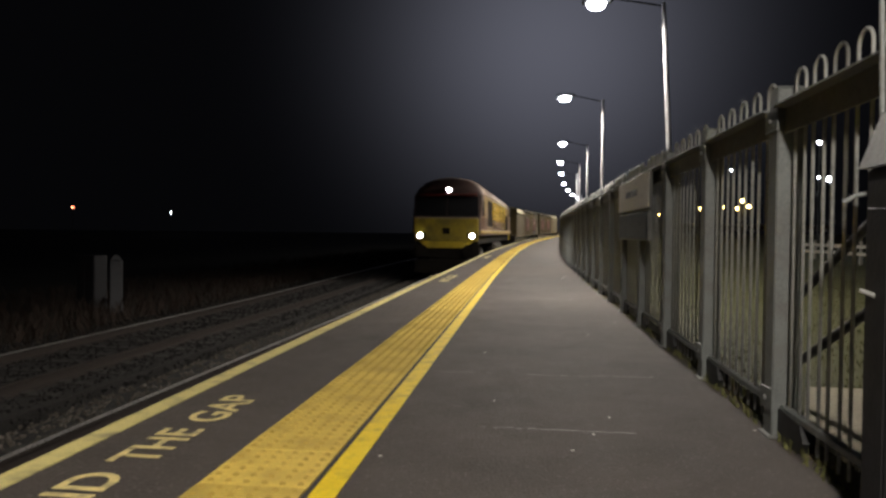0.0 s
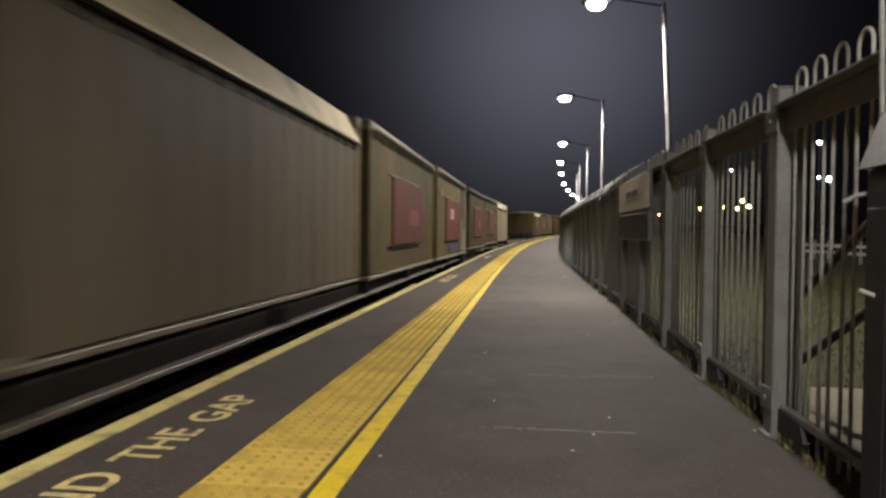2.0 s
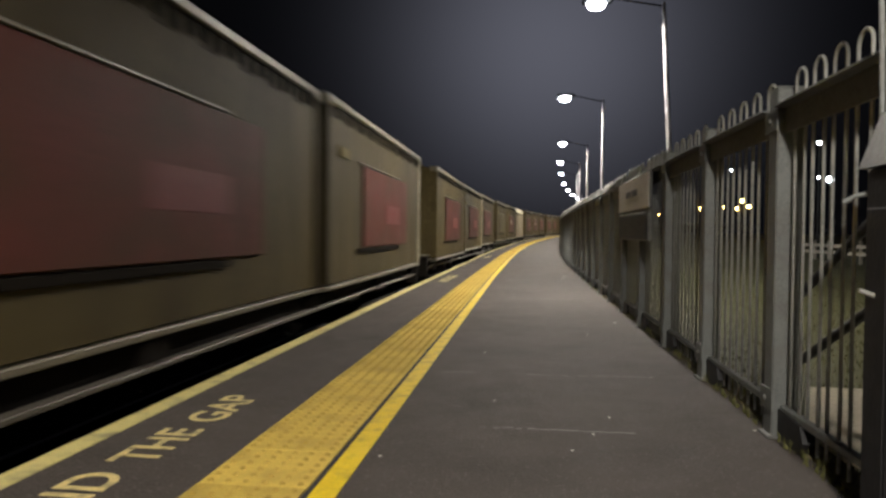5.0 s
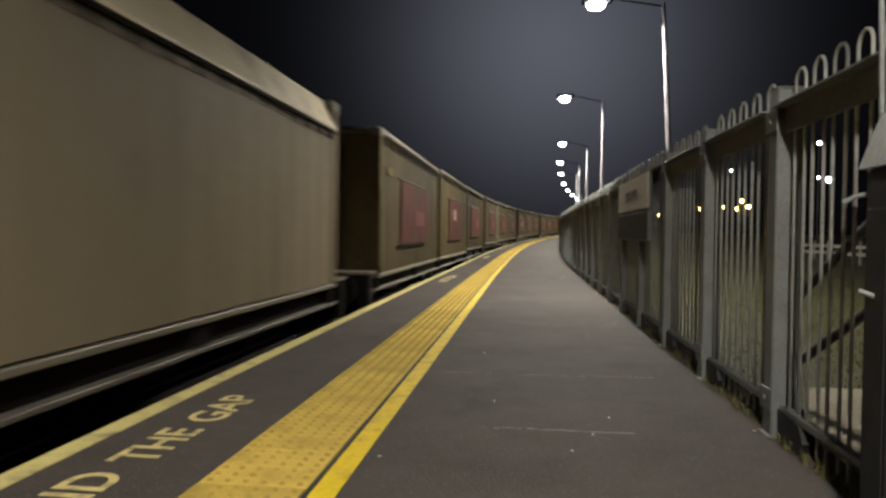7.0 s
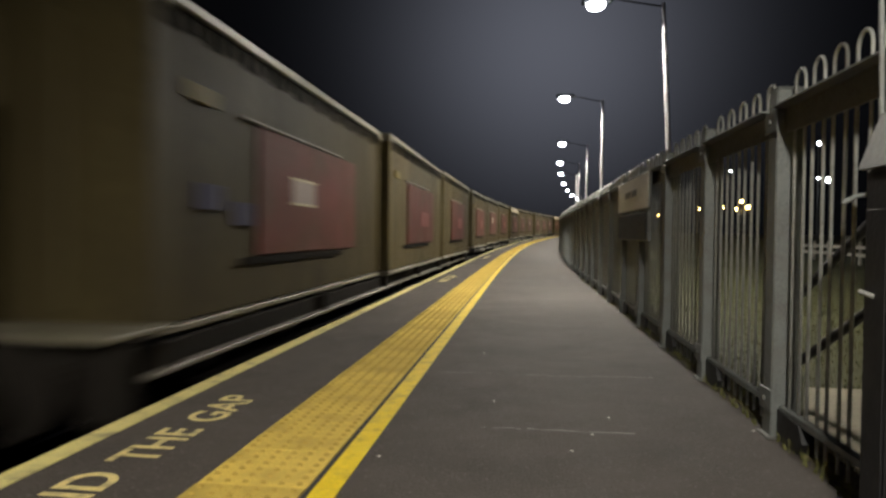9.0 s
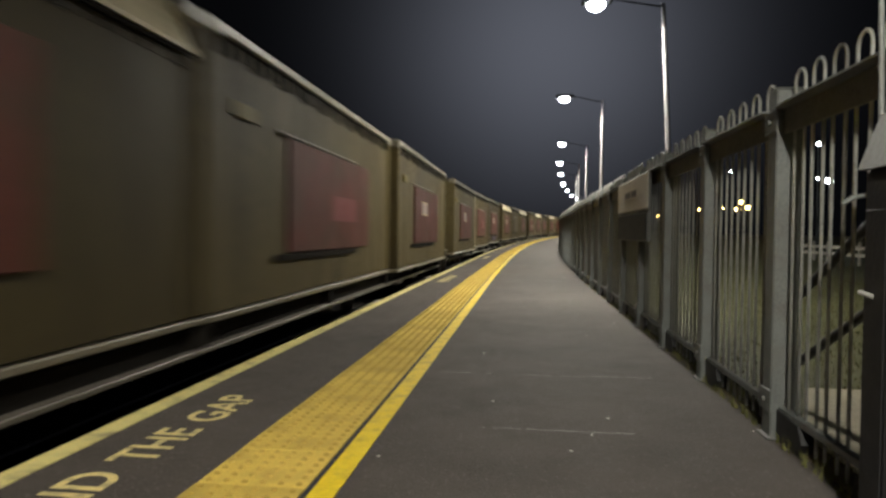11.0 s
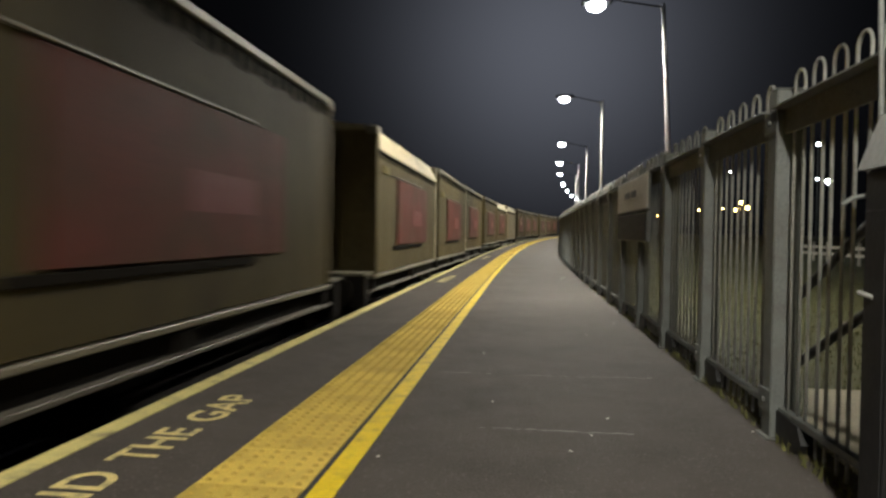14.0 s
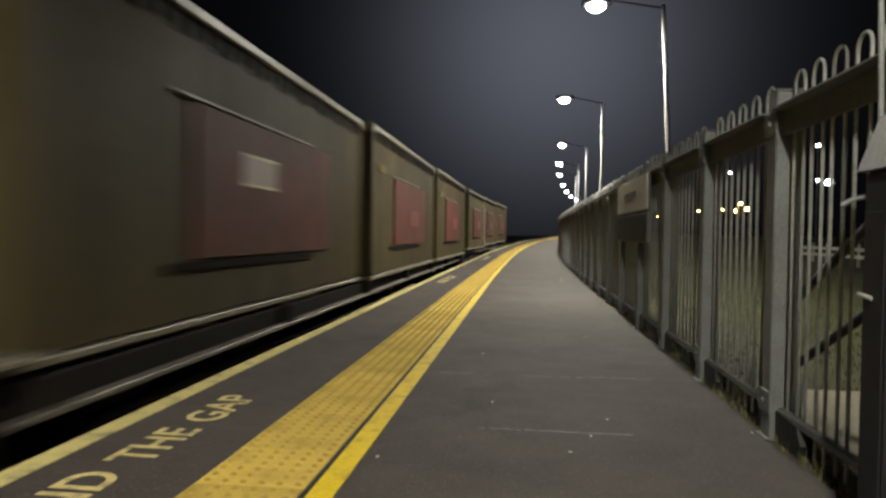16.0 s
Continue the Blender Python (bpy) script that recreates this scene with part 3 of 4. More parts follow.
part("shaft", bm, post_pale, post)


# ---- train ----
SPEED = 23.02
LOCO_LEN, PITCH, COUPLE = 21.4, 20.5, 0.08
NOSE0 = 26.25    # start of the locomotive along the line at 0 s


def travelled(tt):
    """Metres run since the start: a train that is slowly gaining speed."""
    return SPEED * tt + 0.022 * tt * tt - 0.5 * math.exp(-((tt - 12.0) / 2.0) ** 2)


loco_beige = mat("loco_beige_paint", (0.18, 0.122, 0.036), 0.55, spec=0.1, vary=0.12, scale=1.5, fine=40, bump=0.05, dirt=(0.075, 0.054, 0.03), dirt_amount=0.6, dirt_scale=1.2)
loco_roof = mat("loco_roof_paint", (0.28, 0.22, 0.17), 0.55, vary=0.12, scale=1.5, fine=40, bump=0.05)
loco_yellow = mat("loco_yellow_paint", (0.38, 0.255, 0.02), 0.24, vary=0.12, scale=1.5, fine=40, bump=0.05, dirt=(0.2, 0.14, 0.025), dirt_amount=0.4, dirt_scale=2)
loco_grey = mat("loco_mauve_grey_paint", (0.12, 0.076, 0.055), 0.24, vary=0.12, scale=1.5, fine=40, bump=0.05)
warn_yellow = mat("warning_yellow_paint", (0.4, 0.29, 0.006), 0.5, vary=0.08, scale=3, fine=40, bump=0.05, dirt=(0.17, 0.12, 0.02), dirt_amount=0.5, dirt_scale=3)
grille_dark = mat("dark_grille", (0.014, 0.011, 0.008), 0.9, vary=0.3, scale=6, spec=0.05)
underframe = mat("grimy_underframe", (0.0105, 0.009, 0.0075), 0.85, vary=0.4, scale=5, fine=30, bump=0.2, spec=0.06)
bogie_grime = mat("bogie_grime", (0.05, 0.044, 0.037), 0.7, vary=0.5, scale=4, fine=30, bump=0.2, spec=0.2)
tank_grey = mat("grimy_tank", (0.022, 0.019, 0.016), 0.85, vary=0.4, scale=3, spec=0.15)
wheel_steel = mat("wheel_steel", (0.2, 0.18, 0.16), 0.45, 0.7, vary=0.2, scale=9)
cab_glass = mat("dark_cab_glass", (0.006, 0.006, 0.007), 0.6, spec=0.05, vary=0.1, scale=1, bump=0.0)
red_paint = mat("red_paint", (0.14, 0.012, 0.01), 0.4, vary=0.1, scale=4)
# dirty warning yellow, darkened further because little light reaches the nose
nose_yellow = mat("dimmed_grimy_nose_yellow", (0.27, 0.2, 0.006), 0.55, vary=0.2, scale=2, fine=40, bump=0.05, dirt=(0.09, 0.065, 0.015), dirt_amount=0.7, dirt_scale=2.2)
loco_brown = mat("loco_brown_maroon_paint", (0.065, 0.033, 0.018), 0.5, spec=0.15, vary=0.2, scale=1.5, fine=40, bump=0.05, dirt=(0.04, 0.03, 0.02), dirt_amount=0.5, dirt_scale=1.5)
loco_maroon = mat("loco_dark_maroon_paint", (0.022, 0.01, 0.008), 0.6, vary=0.15, scale=2, fine=40, bump=0.05)
tail_red = glow("red_tail_lamp", (1.0, 0.05, 0.03), 6.0)


ROOF = [(1.32, 0.0), (1.3, 0.1), (1.2, 0.29), (1.0, 0.46), (0.7, 0.58), (0.35, 0.65), (0.0, 0.67)]


def arch(y, w, z0, zs, lift):
    """A section of the locomotive: upright sides from z0 to zs, then the curved roof."""
    right = [(w, z0)] + [(x * w / 1.32, zs + h * lift) for x, h in ROOF]
    left = [(-x, z) for x, z in right[::-1][1:]]
    return [(x, y, z) for x, z in right + left]


def bogie(parent, y, axles, radius, base):
    b = part("bogie", blocked((-1.05, y - base / 2 - 0.5, 0.5), (1.05, y + base / 2 + 0.5, 0.78), 0.05), underframe, parent)
    for side in (-1, 1):
        fr = blocked((side * 1.13 - 0.06, y - base / 2 - 0.45, 0.42), (side * 1.13 + 0.06, y + base / 2 + 0.45, 0.7), 0.03)
        part("side_frame", fr, bogie_grime, b)
    for i in range(axles):
        ya = y - base / 2 + base * i / (axles - 1)
        for side in (-1, 1):
            bm = bmesh.new()
            rod(bm, (side * 0.69, ya, radius), (side * 0.82, ya, radius), radius, radius, 24)
            part("wheel", bm, wheel_steel, b)
            part("axlebox", blocked((side * 1.16 - 0.09, ya - 0.15, radius - 0.14), (side * 1.16 + 0.09, ya + 0.15, radius + 0.14), 0.03), bogie_grime, b)
    return b


def buffers(parent, y, out):
    for side in (-1, 1):
        bm = bmesh.new()
        rod(bm, (side * 0.87, y, 1.05), (side * 0.87, y + out * 0.5, 1.05), 0.09, 0.09, 12)
        rod(bm, (side * 0.87, y + out * 0.5, 1.05), (side * 0.87, y + out * 0.58, 1.05), 0.23, 0.23, 16)
        part("buffer", bm, underframe, parent)


def locomotive():
    t = thing("locomotive", "beige and yellow diesel freight locomotive with lit headlights", "locomotive")
    Z0, ZS = 1.645, 3.2
    y0, y1 = 1.0, 19.65
    part("body", loft([arch(y0, 1.3, Z0, ZS - 0.02, 0.98), arch(y1, 1.3, Z0, ZS - 0.02, 0.98)]), loco_beige, t, smooth=False)
    # roof skin, proud of the body
    skin = []
    for y in (y0 + 0.02, y1 - 0.02):
        pts = [(x * 1.008, y, ZS + 0.02 + h * 1.02) for x, h in ROOF]
        pts += [(-x, y, z) for x, y, z in pts[::-1][1:]]
        skin.append(pts)
    part("roof", loft(skin), loco_roof, t, "pale curved roof", smooth=True)
    for side in (-1, 1):
        def on(a, b, mm, name, d=0.02, label="", base=1.3):
            lo, hi = (base, a[0], a[1]), (base + d, b[0], b[1])
            if side < 0:
                lo, hi = (-hi[0], lo[1], lo[2]), (-base, hi[1], hi[2])
            return part(name, blocked(lo, hi, min(0.006, d / 3)), mm, t, label)
        on((0.0, 1.645), (20.7, 1.735), loco_grey, "skirt", 0.03, "grey lower body edge")
        on((0.0, 1.74), (20.7, 1.805), warn_yellow, "stripe", 0.035, "yellow stripe along the body")
        on((0.0, 1.808), (20.7, 1.865), loco_roof, "sill", 0.045, "pale sill")
        # panels
        on((2.85, 2.0), (5.2, 3.1), grille_dark, "grille", 0.02, "large dark radiator grille")
        for i in range(12):
            z = 2.06 + i * 0.088
            on((2.9, z), (5.15, z + 0.012), underframe, "louvre", 0.032)
        on((2.75, 1.96), (5.3, 1.995), loco_roof, "grille_sill", 0.05)
        on((14.85, 1.9), (16.15, 2.78), grille_dark, "grille", 0.02, "dark engine room grille")
        on((16.25, 1.9), (17.55, 2.78), grille_dark, "grille", 0.02, "dark engine room grille")
        on((5.4, 2.34), (13.0, 3.16), loco_yellow, "side_panel", 0.012, "yellow painted panel")
        on((5.4, 1.88), (13.0, 2.335), loco_grey, "side_panel", 0.012, "mauve grey painted panel")
        on((13.005, 2.34), (14.7, 3.12), loco_yellow, "side_panel", 0.012, "yellow painted panel")
        on((13.005, 1.88), (14.7, 2.335), loco_yellow, "side_panel", 0.012, "yellow painted panel")
        for ya, yb in ((1.012, 2.55), (18.0, 19.6)):
            on((ya, 1.88), (yb, 2.33), loco_brown, "side_panel", 0.02, "brown lower cab panel")
        # pressed ribs along the engine room
        for i in range(18):
            z = 1.93 + i * 0.071
            mm = loco_yellow if z > 2.33 else loco_grey
            bm = bmesh.new()
            y_end = 14.0
            r = [(side * 1.311, z - 0.022), (side * 1.338, z - 0.008), (side * 1.338, z + 0.008), (side * 1.311, z + 0.022)]
            bm = loft([[(x, 5.42, zz) for x, zz in r], [(x, y_end, zz) for x, zz in r]])
            part("rib", bm, mm, t)
        # grab rails and handrail
        for y in (1.2, 2.1, 18.2, 18.9):
            bm = bmesh.new()
            rod(bm, (side * 1.36, y, 1.75), (side * 1.36, y, 2.75), 0.014, seg=6)
            part("grab_rail", bm, loco_roof, t)
        on((1.35, 1.9), (1.95, 3.1), loco_beige, "cab_door", 0.016)
        on((18.25, 1.9), (18.85, 3.1), loco_beige, "cab_door", 0.016)
    # cabs at both ends
    for end in (0, 1):
        def Y(y):
            return y - 0.75 if end == 0 else LOCO_LEN - y
        rings = []
        for y, w, zs, lift in ((0.62, 1.24, 2.26, 0.02), (0.68, 1.29, 2.36, 0.03), (1.02, 1.3, 3.12, 0.12), (1.1, 1.31, 3.16, 0.4), (1.3, 1.32, 3.19, 0.75), (1.5, 1.32, 3.2, 0.95), (1.76, 1.32, 3.2, 1.0)):
            rings.append([(x, Y(yy), z) for x, yy, z in arch(y, w, 1.645, zs, lift)])
        cm = loft(rings)
        for f in cm.faces:
            f.material_index = 0 if abs(f.normal.x) > 0.8 else 1
        c = part("cab", cm, [loco_brown, loco_maroon], t, "driving cab with brown sides and dark maroon front")
        if end == 1:
            rear = blocked((-1.25, Y(0.6), 1.3), (1.25, Y(0.55), 2.25), 0.01)
            part("nose_panel", rear, warn_yellow, c, "yellow end panel")
            for side in (-1, 1):
                bm = bmesh.new()
                rod(bm, (side * 0.97, Y(0.56), 1.62), (side * 0.97, Y(0.5), 1.62), 0.07, seg=12)
                part("tail_lamp", bm, tail_red, c, "lit red tail lamp")
        else:
            part("nose_panel", blocked((-1.22, -0.22, 1.42), (1.22, -0.14, 2.27), 0.02), nose_yellow, c, "bright yellow nose panel")
            bm = loft([[(-1.05, y, 1.41), (-0.7, y, 1.16), (0.7, y, 1.16), (1.05, y, 1.41)] for y in (-0.2, -0.14)])
            part("valance", bm, warn_yellow, c, "yellow lower valance")
            for side in (-1, 1):
                part("lamp_surround", blocked((side * 0.98 - 0.19, -0.25, 1.5), (side * 0.98 + 0.19, -0.221, 1.74), 0.02), grille_dark, c)
                bm = bmesh.new()
                rod(bm, (side * 0.985, -0.25, 1.62), (side * 0.985, -0.28, 1.62), 0.082, 0.082, 16)
                part("headlight", bm, head_glow, c, "brightly lit headlight")
            bm = bmesh.new()
            rod(bm, (0.03, 0.262, 3.38), (0.03, 0.244, 3.38), 0.075, 0.075, 16)
            part("marker_light", bm, head_glow, c, "lit lamp over the windscreen")
            part("light_box", blocked((-0.16, 0.25, 3.22), (0.22, 0.6, 3.5), 0.02), loco_maroon, c)
            part("brow", blocked((-1.1, 0.2, 3.17), (1.1, 0.34, 3.215), 0.01), red_paint, c, "thin red line above the windscreen")
            part("emblem", blocked((-0.14, -0.227, 1.68), (0.14, -0.2205, 1.92), 0.003), underframe, c)
            part("wiper_sill", blocked((-1.2, -0.2, 2.275), (1.2, -0.12, 2.31), 0.008), loco_roof, c)
        # windscreens lie on the raked front
        for side in (-1, 1):
            a0, a1 = side * 0.04, side * 1.2
            pts = []
            for off in (0.012, 0.04):
                pts.append([(a0, Y(0.68 - off), 2.38), (a1, Y(0.68 - off), 2.38), (a1 * 0.97, Y(1.02 - off), 3.12), (a0, Y(1.02 - off), 3.12)])
            part("windscreen", loft(pts), cab_glass, c, "dark windscreen glass")
            lo, hi = (side * 1.308, Y(1.0), 2.372), (side * 1.3165, Y(2.02), 3.15)
            part("cab_band", blocked([min(a, b) for a, b in zip(lo, hi)], [max(a, b) for a, b in zip(lo, hi)], 0.003), loco_maroon, c, "dark maroon band round the side window")
            lo, hi = (side * 1.318, Y(1.14), 2.4), (side * 1.332, Y(1.86), 2.98)
            part("side_window", blocked([min(a, b) for a, b in zip(lo, hi)], [max(a, b) for a, b in zip(lo, hi)], 0.005), cab_glass, c, "dark cab side window")
            lo, hi = (side * 1.318, Y(0.8), 2.335), (side * 1.345, Y(2.05), 2.365)
            part("window_sill", blocked([min(a, b) for a, b in zip(lo, hi)], [max(a, b) for a, b in zip(lo, hi)], 0.005), loco_roof, c, "pale rail under the side window")
    # below the floor
    part("frame_beam", blocked((-1.2, 0.0, 1.3), (1.2, 20.7, 1.64), 0.02), underframe, t)
    for yy in (-0.12, 20.62):
        part("buffer_beam", blocked((-1.25, yy, 0.75), (1.25, yy + 0.16, 1.3), 0.02), underframe, t)
    buffers(t, -0.12, -0.6)
    buffers(t, 20.78, 0.6)
    part("plough", loft([[(-1.2, y, 0.2), (1.2, y, 0.2), (1.2, y, 0.72), (-1.2, y, 0.72)] for y in (-0.22, -0.16)]), underframe, t)
    tank = part("fuel_tank", blocked((-1.25, 8.0, 0.35), (1.25, 13.2, 1.28), 0.14), tank_grey, t, "grimy grey fuel tank")
    for side in (-1, 1):
        bm = bmesh.new()
        rod(bm, (side * 1.2, 8.6, 1.0), (side * 1.2, 12.6, 1.0), 0.1, 0.1, 12)
        part("air_tank", bm, tank_grey, tank)
    bogie(t, 3.7, 3, 0.53, 4.1)
    bogie(t, 17.3, 3, 0.53, 4.1)
    return t


deck_mat = mat("wagon_steel", (0.17, 0.13, 0.085), 0.65, vary=0.3, scale=4, fine=30, bump=0.15, dirt=(0.05, 0.035, 0.025), dirt_amount=0.5, dirt_scale=3)
end_pale = mat("pale_worn_steel", (0.1, 0.09, 0.06), 0.6, vary=0.25, scale=4, fine=30, bump=0.1, dirt=(0.07, 0.06, 0.045), dirt_amount=0.5, dirt_scale=4)
sill_mat = mat("worn_sill_steel", (0.088, 0.078, 0.062), 0.5, 0.3, vary=0.25, scale=5, fine=40, bump=0.1)


def flat_wagon():
    w = thing("flat_wagon", "dark grimy steel spine wagon for box containers", "freight wagon", "container wagons")
    part("spine", blocked((-0.26, -9.7, 0.66), (0.26, 9.7, 1.02), 0.03), deck_mat, w)
    for side in (-1, 1):
        lo, hi = sorted((side * 1.12, side * 1.2))
        part("side_sill", blocked((lo, -9.45, 0.985), (hi, 9.45, 1.02), 0.006), sill_mat, w, "worn pale lower sill")
        lo, hi = sorted((side * 1.05, side * 1.1))
        part("web", blocked((lo, -9.45, 1.0), (hi, 9.45, 1.15), 0.01), underframe, w)
    for i in range(7):
        y = -9.24 + i * 3.08
        part("outrigger", blocked((-1.2, y - 0.06, 1.0), (1.2, y + 0.06, 1.178), 0.015), underframe, w)
    for end in (-1, 1):
        part("headstock", blocked((-1.2, end * 9.72 - 0.08, 0.8), (1.2, end * 9.72 + 0.08, 1.25), 0.02), underframe, w)
        part("end_platform", blocked((-1.2, min(end * 9.3, end * 9.9), 1.24), (1.2, max(end * 9.3, end * 9.9), 1.275), 0.008), end_pale, w, "pale worn end platform")
        bogie(w, end * 7.2, 2, 0.46, 1.9)
        buffers(w, end * 9.8, end * 0.6)
    return w


FLOOR_Z = 1.185
box_mats = {
    "brown": mat("brown_container_steel", (0.055, 0.0435, 0.0185), 0.6, spec=0.15, vary=0.4, scale=1.3, fine=30, bump=0.12, island=0.3, dirt=(0.031, 0.0235, 0.0115), dirt_amount=0.8, dirt_scale=1.5, stretch=(1, 1, 0.35)),
    "grey": mat("grey_container_steel", (0.16, 0.132, 0.084), 0.6, spec=0.12, vary=0.12, scale=0.9, fine=30, bump=0.1, island=0.06, dirt=(0.1, 0.085, 0.06), dirt_amount=0.6, dirt_scale=0.7, stretch=(1, 1, 0.3)),
    "tan": mat("tan_container_steel", (0.068, 0.055, 0.026), 0.6, spec=0.14, vary=0.2, scale=0.9, fine=30, bump=0.12, island=0.15, dirt=(0.036, 0.03, 0.017), dirt_amount=0.7, dirt_scale=0.8, stretch=(1, 1, 0.35)),
    "pale": mat("pale_container_steel", (0.26, 0.235, 0.17), 0.5, vary=0.15, scale=0.9, fine=30, bump=0.1, dirt=(0.1, 0.085, 0.06), dirt_amount=0.7, dirt_scale=1.2),
    "rail": mat("container_rail_steel", (0.115, 0.103, 0.075), 0.45, 0.1, vary=0.2, scale=3, fine=30, bump=0.1),
    "strip": mat("pale_roof_sheet", (0.44, 0.385, 0.25), 0.6, vary=0.12, scale=1.2, fine=20, bump=0.15, dirt=(0.2, 0.17, 0.1), dirt_amount=0.4, dirt_scale=2),
    "red": mat("red_panel_paint", (0.075, 0.019, 0.0155), 0.6, spec=0.14, vary=0.2, scale=1.2, fine=30, bump=0.05, island=0.2, dirt=(0.04, 0.025, 0.0135), dirt_amount=0.95, dirt_scale=2.1),
    "slate": mat("dark_grey_container_steel", (0.092, 0.077, 0.053), 0.6, spec=0.12, vary=0.15, scale=0.9, fine=30, bump=0.1, dirt=(0.06, 0.05, 0.035), dirt_amount=0.6, dirt_scale=0.7, stretch=(1, 1, 0.3)),
    "worn": mat("worn_pale_paint", (0.13, 0.115, 0.085), 0.6, vary=0.35, scale=2.5, fine=30, bump=0.1, dirt=(0.06, 0.05, 0.03), dirt_amount=0.9, dirt_scale=3, stretch=(1, 1, 0.4)),
    "emblem": mat("bright_red_emblem", (0.09, 0.013, 0.0125), 0.55, spec=0.3, vary=0.15, scale=4),
    "white": mat("white_plate", (0.2, 0.16, 0.145), 0.5, vary=0.1, scale=6),
    "ochre": mat("ochre_label", (0.085, 0.066, 0.012), 0.55, spec=0.15, vary=0.1, scale=6),
    "blue": mat("blue_scrawl_paint", (0.033, 0.031, 0.06), 0.6, spec=0.15, vary=0.2, scale=3),
    # near-black, so shade under rails, eaves and in slots is in the colour
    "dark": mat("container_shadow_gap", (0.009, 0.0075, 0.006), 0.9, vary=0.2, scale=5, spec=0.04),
}
BL, BW = 3.1, 1.22


def corrugated(zb, zt, pitch, depth):
    """Box walls with upright pressed corrugations along both sides."""
    n = max(8, int(2 * (BL - 0.12) / pitch))
    step = 2 * (BL - 0.12) / n
    side = []
    for i in range(n):
        y = -BL + 0.12 + i * step
        for f, d in ((0.0, 0.0), (0.32, 0.0), (0.5, depth), (0.82, depth)):
            side.append((BW - 0.02 - d, y + f * step))
    side.append((BW - 0.02, BL - 0.12))
    ring = side + [(-x, y) for x, y in side[::-1]]
    return loft([[(x, y, z) for x, y in ring] for z in (zb, zt)])


def container(kind, plate=False, strip=False, bright_end=False, scrawl=False, label_mark=True, smudge=False, narrow=False, worn=False, dim=False):
    grey = kind == "G"
    words = "dark grey box container with a pale roof sheet" if dim else "plain grey box container on a flat wagon" if grey else "brown box container with a red side panel" if kind == "R" else "plain brown box container with a framed side"
    if bright_end and not grey:
        words = "brown box container, red side panel and pale end"
    elif plate and not grey:
        words = "brown box container, red side panel with white plate"
    elif strip and not grey:
        words = "brown box container, red panel and pale roof edge"
    t = thing("container", words, "container", "train containers")
    top = 3.25
    wall_top = 2.93 if strip or grey else 3.14
    base = box_mats["slate" if dim else "grey" if grey else "tan" if bright_end else "brown"]
    key = (grey, strip, bright_end, dim)
    if key not in SHELLS:
        SHELLS[key] = mesh_of("shell", corrugated(FLOOR_Z + 0.06, wall_top, 0.42 if grey else 0.3, 0.012), base)
    link("shell", SHELLS[key], t)
    if "rails" not in SHELLS:
        bm = blocked((-BW, -BL, FLOOR_Z), (BW, BL, FLOOR_Z + 0.045), 0.008)
        SHELLS["rails"] = mesh_of("bottom_frame", bm, box_mats["rail"])
        for tone in ("grey", "brown"):
            SHELLS["core" + tone] = mesh_of("end_frame", blocked((-BW, -0.06, FLOOR_Z + 0.057), (BW, 0.06, 3.2), 0.012), box_mats[tone])
        SHELLS["core_pale"] = mesh_of("end_frame", blocked((-BW, -0.06, FLOOR_Z + 0.057), (BW, 0.06, 3.2), 0.012), box_mats["pale"])
        SHELLS["roof"] = mesh_of("roof", loft([[(x, y, z) for x, z in ((BW - 0.03, 3.14), (BW - 0.05, 3.2), (0.7, 3.28), (-0.7, 3.28), (-BW + 0.05, 3.2), (-BW + 0.03, 3.14))] for y in (-BL + 0.07, BL - 0.07)]), box_mats["brown"])
        SHELLS["toprail"] = mesh_of("top_rail", blocked((BW - 0.06, -BL + 0.06, 3.175), (BW + 0.005, BL - 0.06, 3.25), 0.01), box_mats["rail"])
        eaves = [(BW + 0.012, 2.93), (BW + 0.012, 2.955), (BW - 0.13, 3.26), (0.6, 3.31), (-0.6, 3.31), (-BW + 0.13, 3.26), (-BW - 0.012, 2.955), (-BW - 0.012, 2.93)]
        SHELLS["eaves"] = mesh_of("roof_sheet", loft([[(x, y, z) for x, z in eaves] for y in (-BL + 0.065, BL - 0.065)]), box_mats["strip"])
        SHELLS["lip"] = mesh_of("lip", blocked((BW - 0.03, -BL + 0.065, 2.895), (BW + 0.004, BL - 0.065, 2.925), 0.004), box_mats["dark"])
        # dark blocks of uneven height draw the scalloped shade below the top rail
        shade_slots = bmesh.new()
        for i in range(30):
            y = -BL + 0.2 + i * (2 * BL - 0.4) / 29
            block(shade_slots, (BW - 0.03, y - 0.05, 3.02 + 0.02 * (i % 3)), (BW - 0.012, y + 0.05, 3.165))
        SHELLS["shade_slots"] = mesh_of("slotted_strip", shade_slots, box_mats["dark"])
        # the same drawn shade, below the roof sheet's lip
        shade_notches = bmesh.new()
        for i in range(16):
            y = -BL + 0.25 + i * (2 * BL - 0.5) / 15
            block(shade_notches, (BW - 0.03, y - 0.07, 2.83), (BW - 0.008, y + 0.07, 2.893))
        SHELLS["shade_notches"] = mesh_of("notched_strip", shade_notches, box_mats["dark"])
        SHELLS["mark_red"] = mesh_of("red_emblem", blocked((BW + 0.0022, -0.1, 1.93), (BW + 0.006, 0.95, 2.2), 0.0015), box_mats["emblem"])
        SHELLS["red"] = mesh_of("red_panel", blocked((BW - 0.022, -1.5, 1.62), (BW + 0.002, 1.6, 2.64), 0.006), box_mats["red"])
        SHELLS["narrow"] = mesh_of("red_panel", blocked((BW - 0.022, -2.1, 1.62), (BW + 0.002, 1.0, 2.64), 0.006), box_mats["red"])
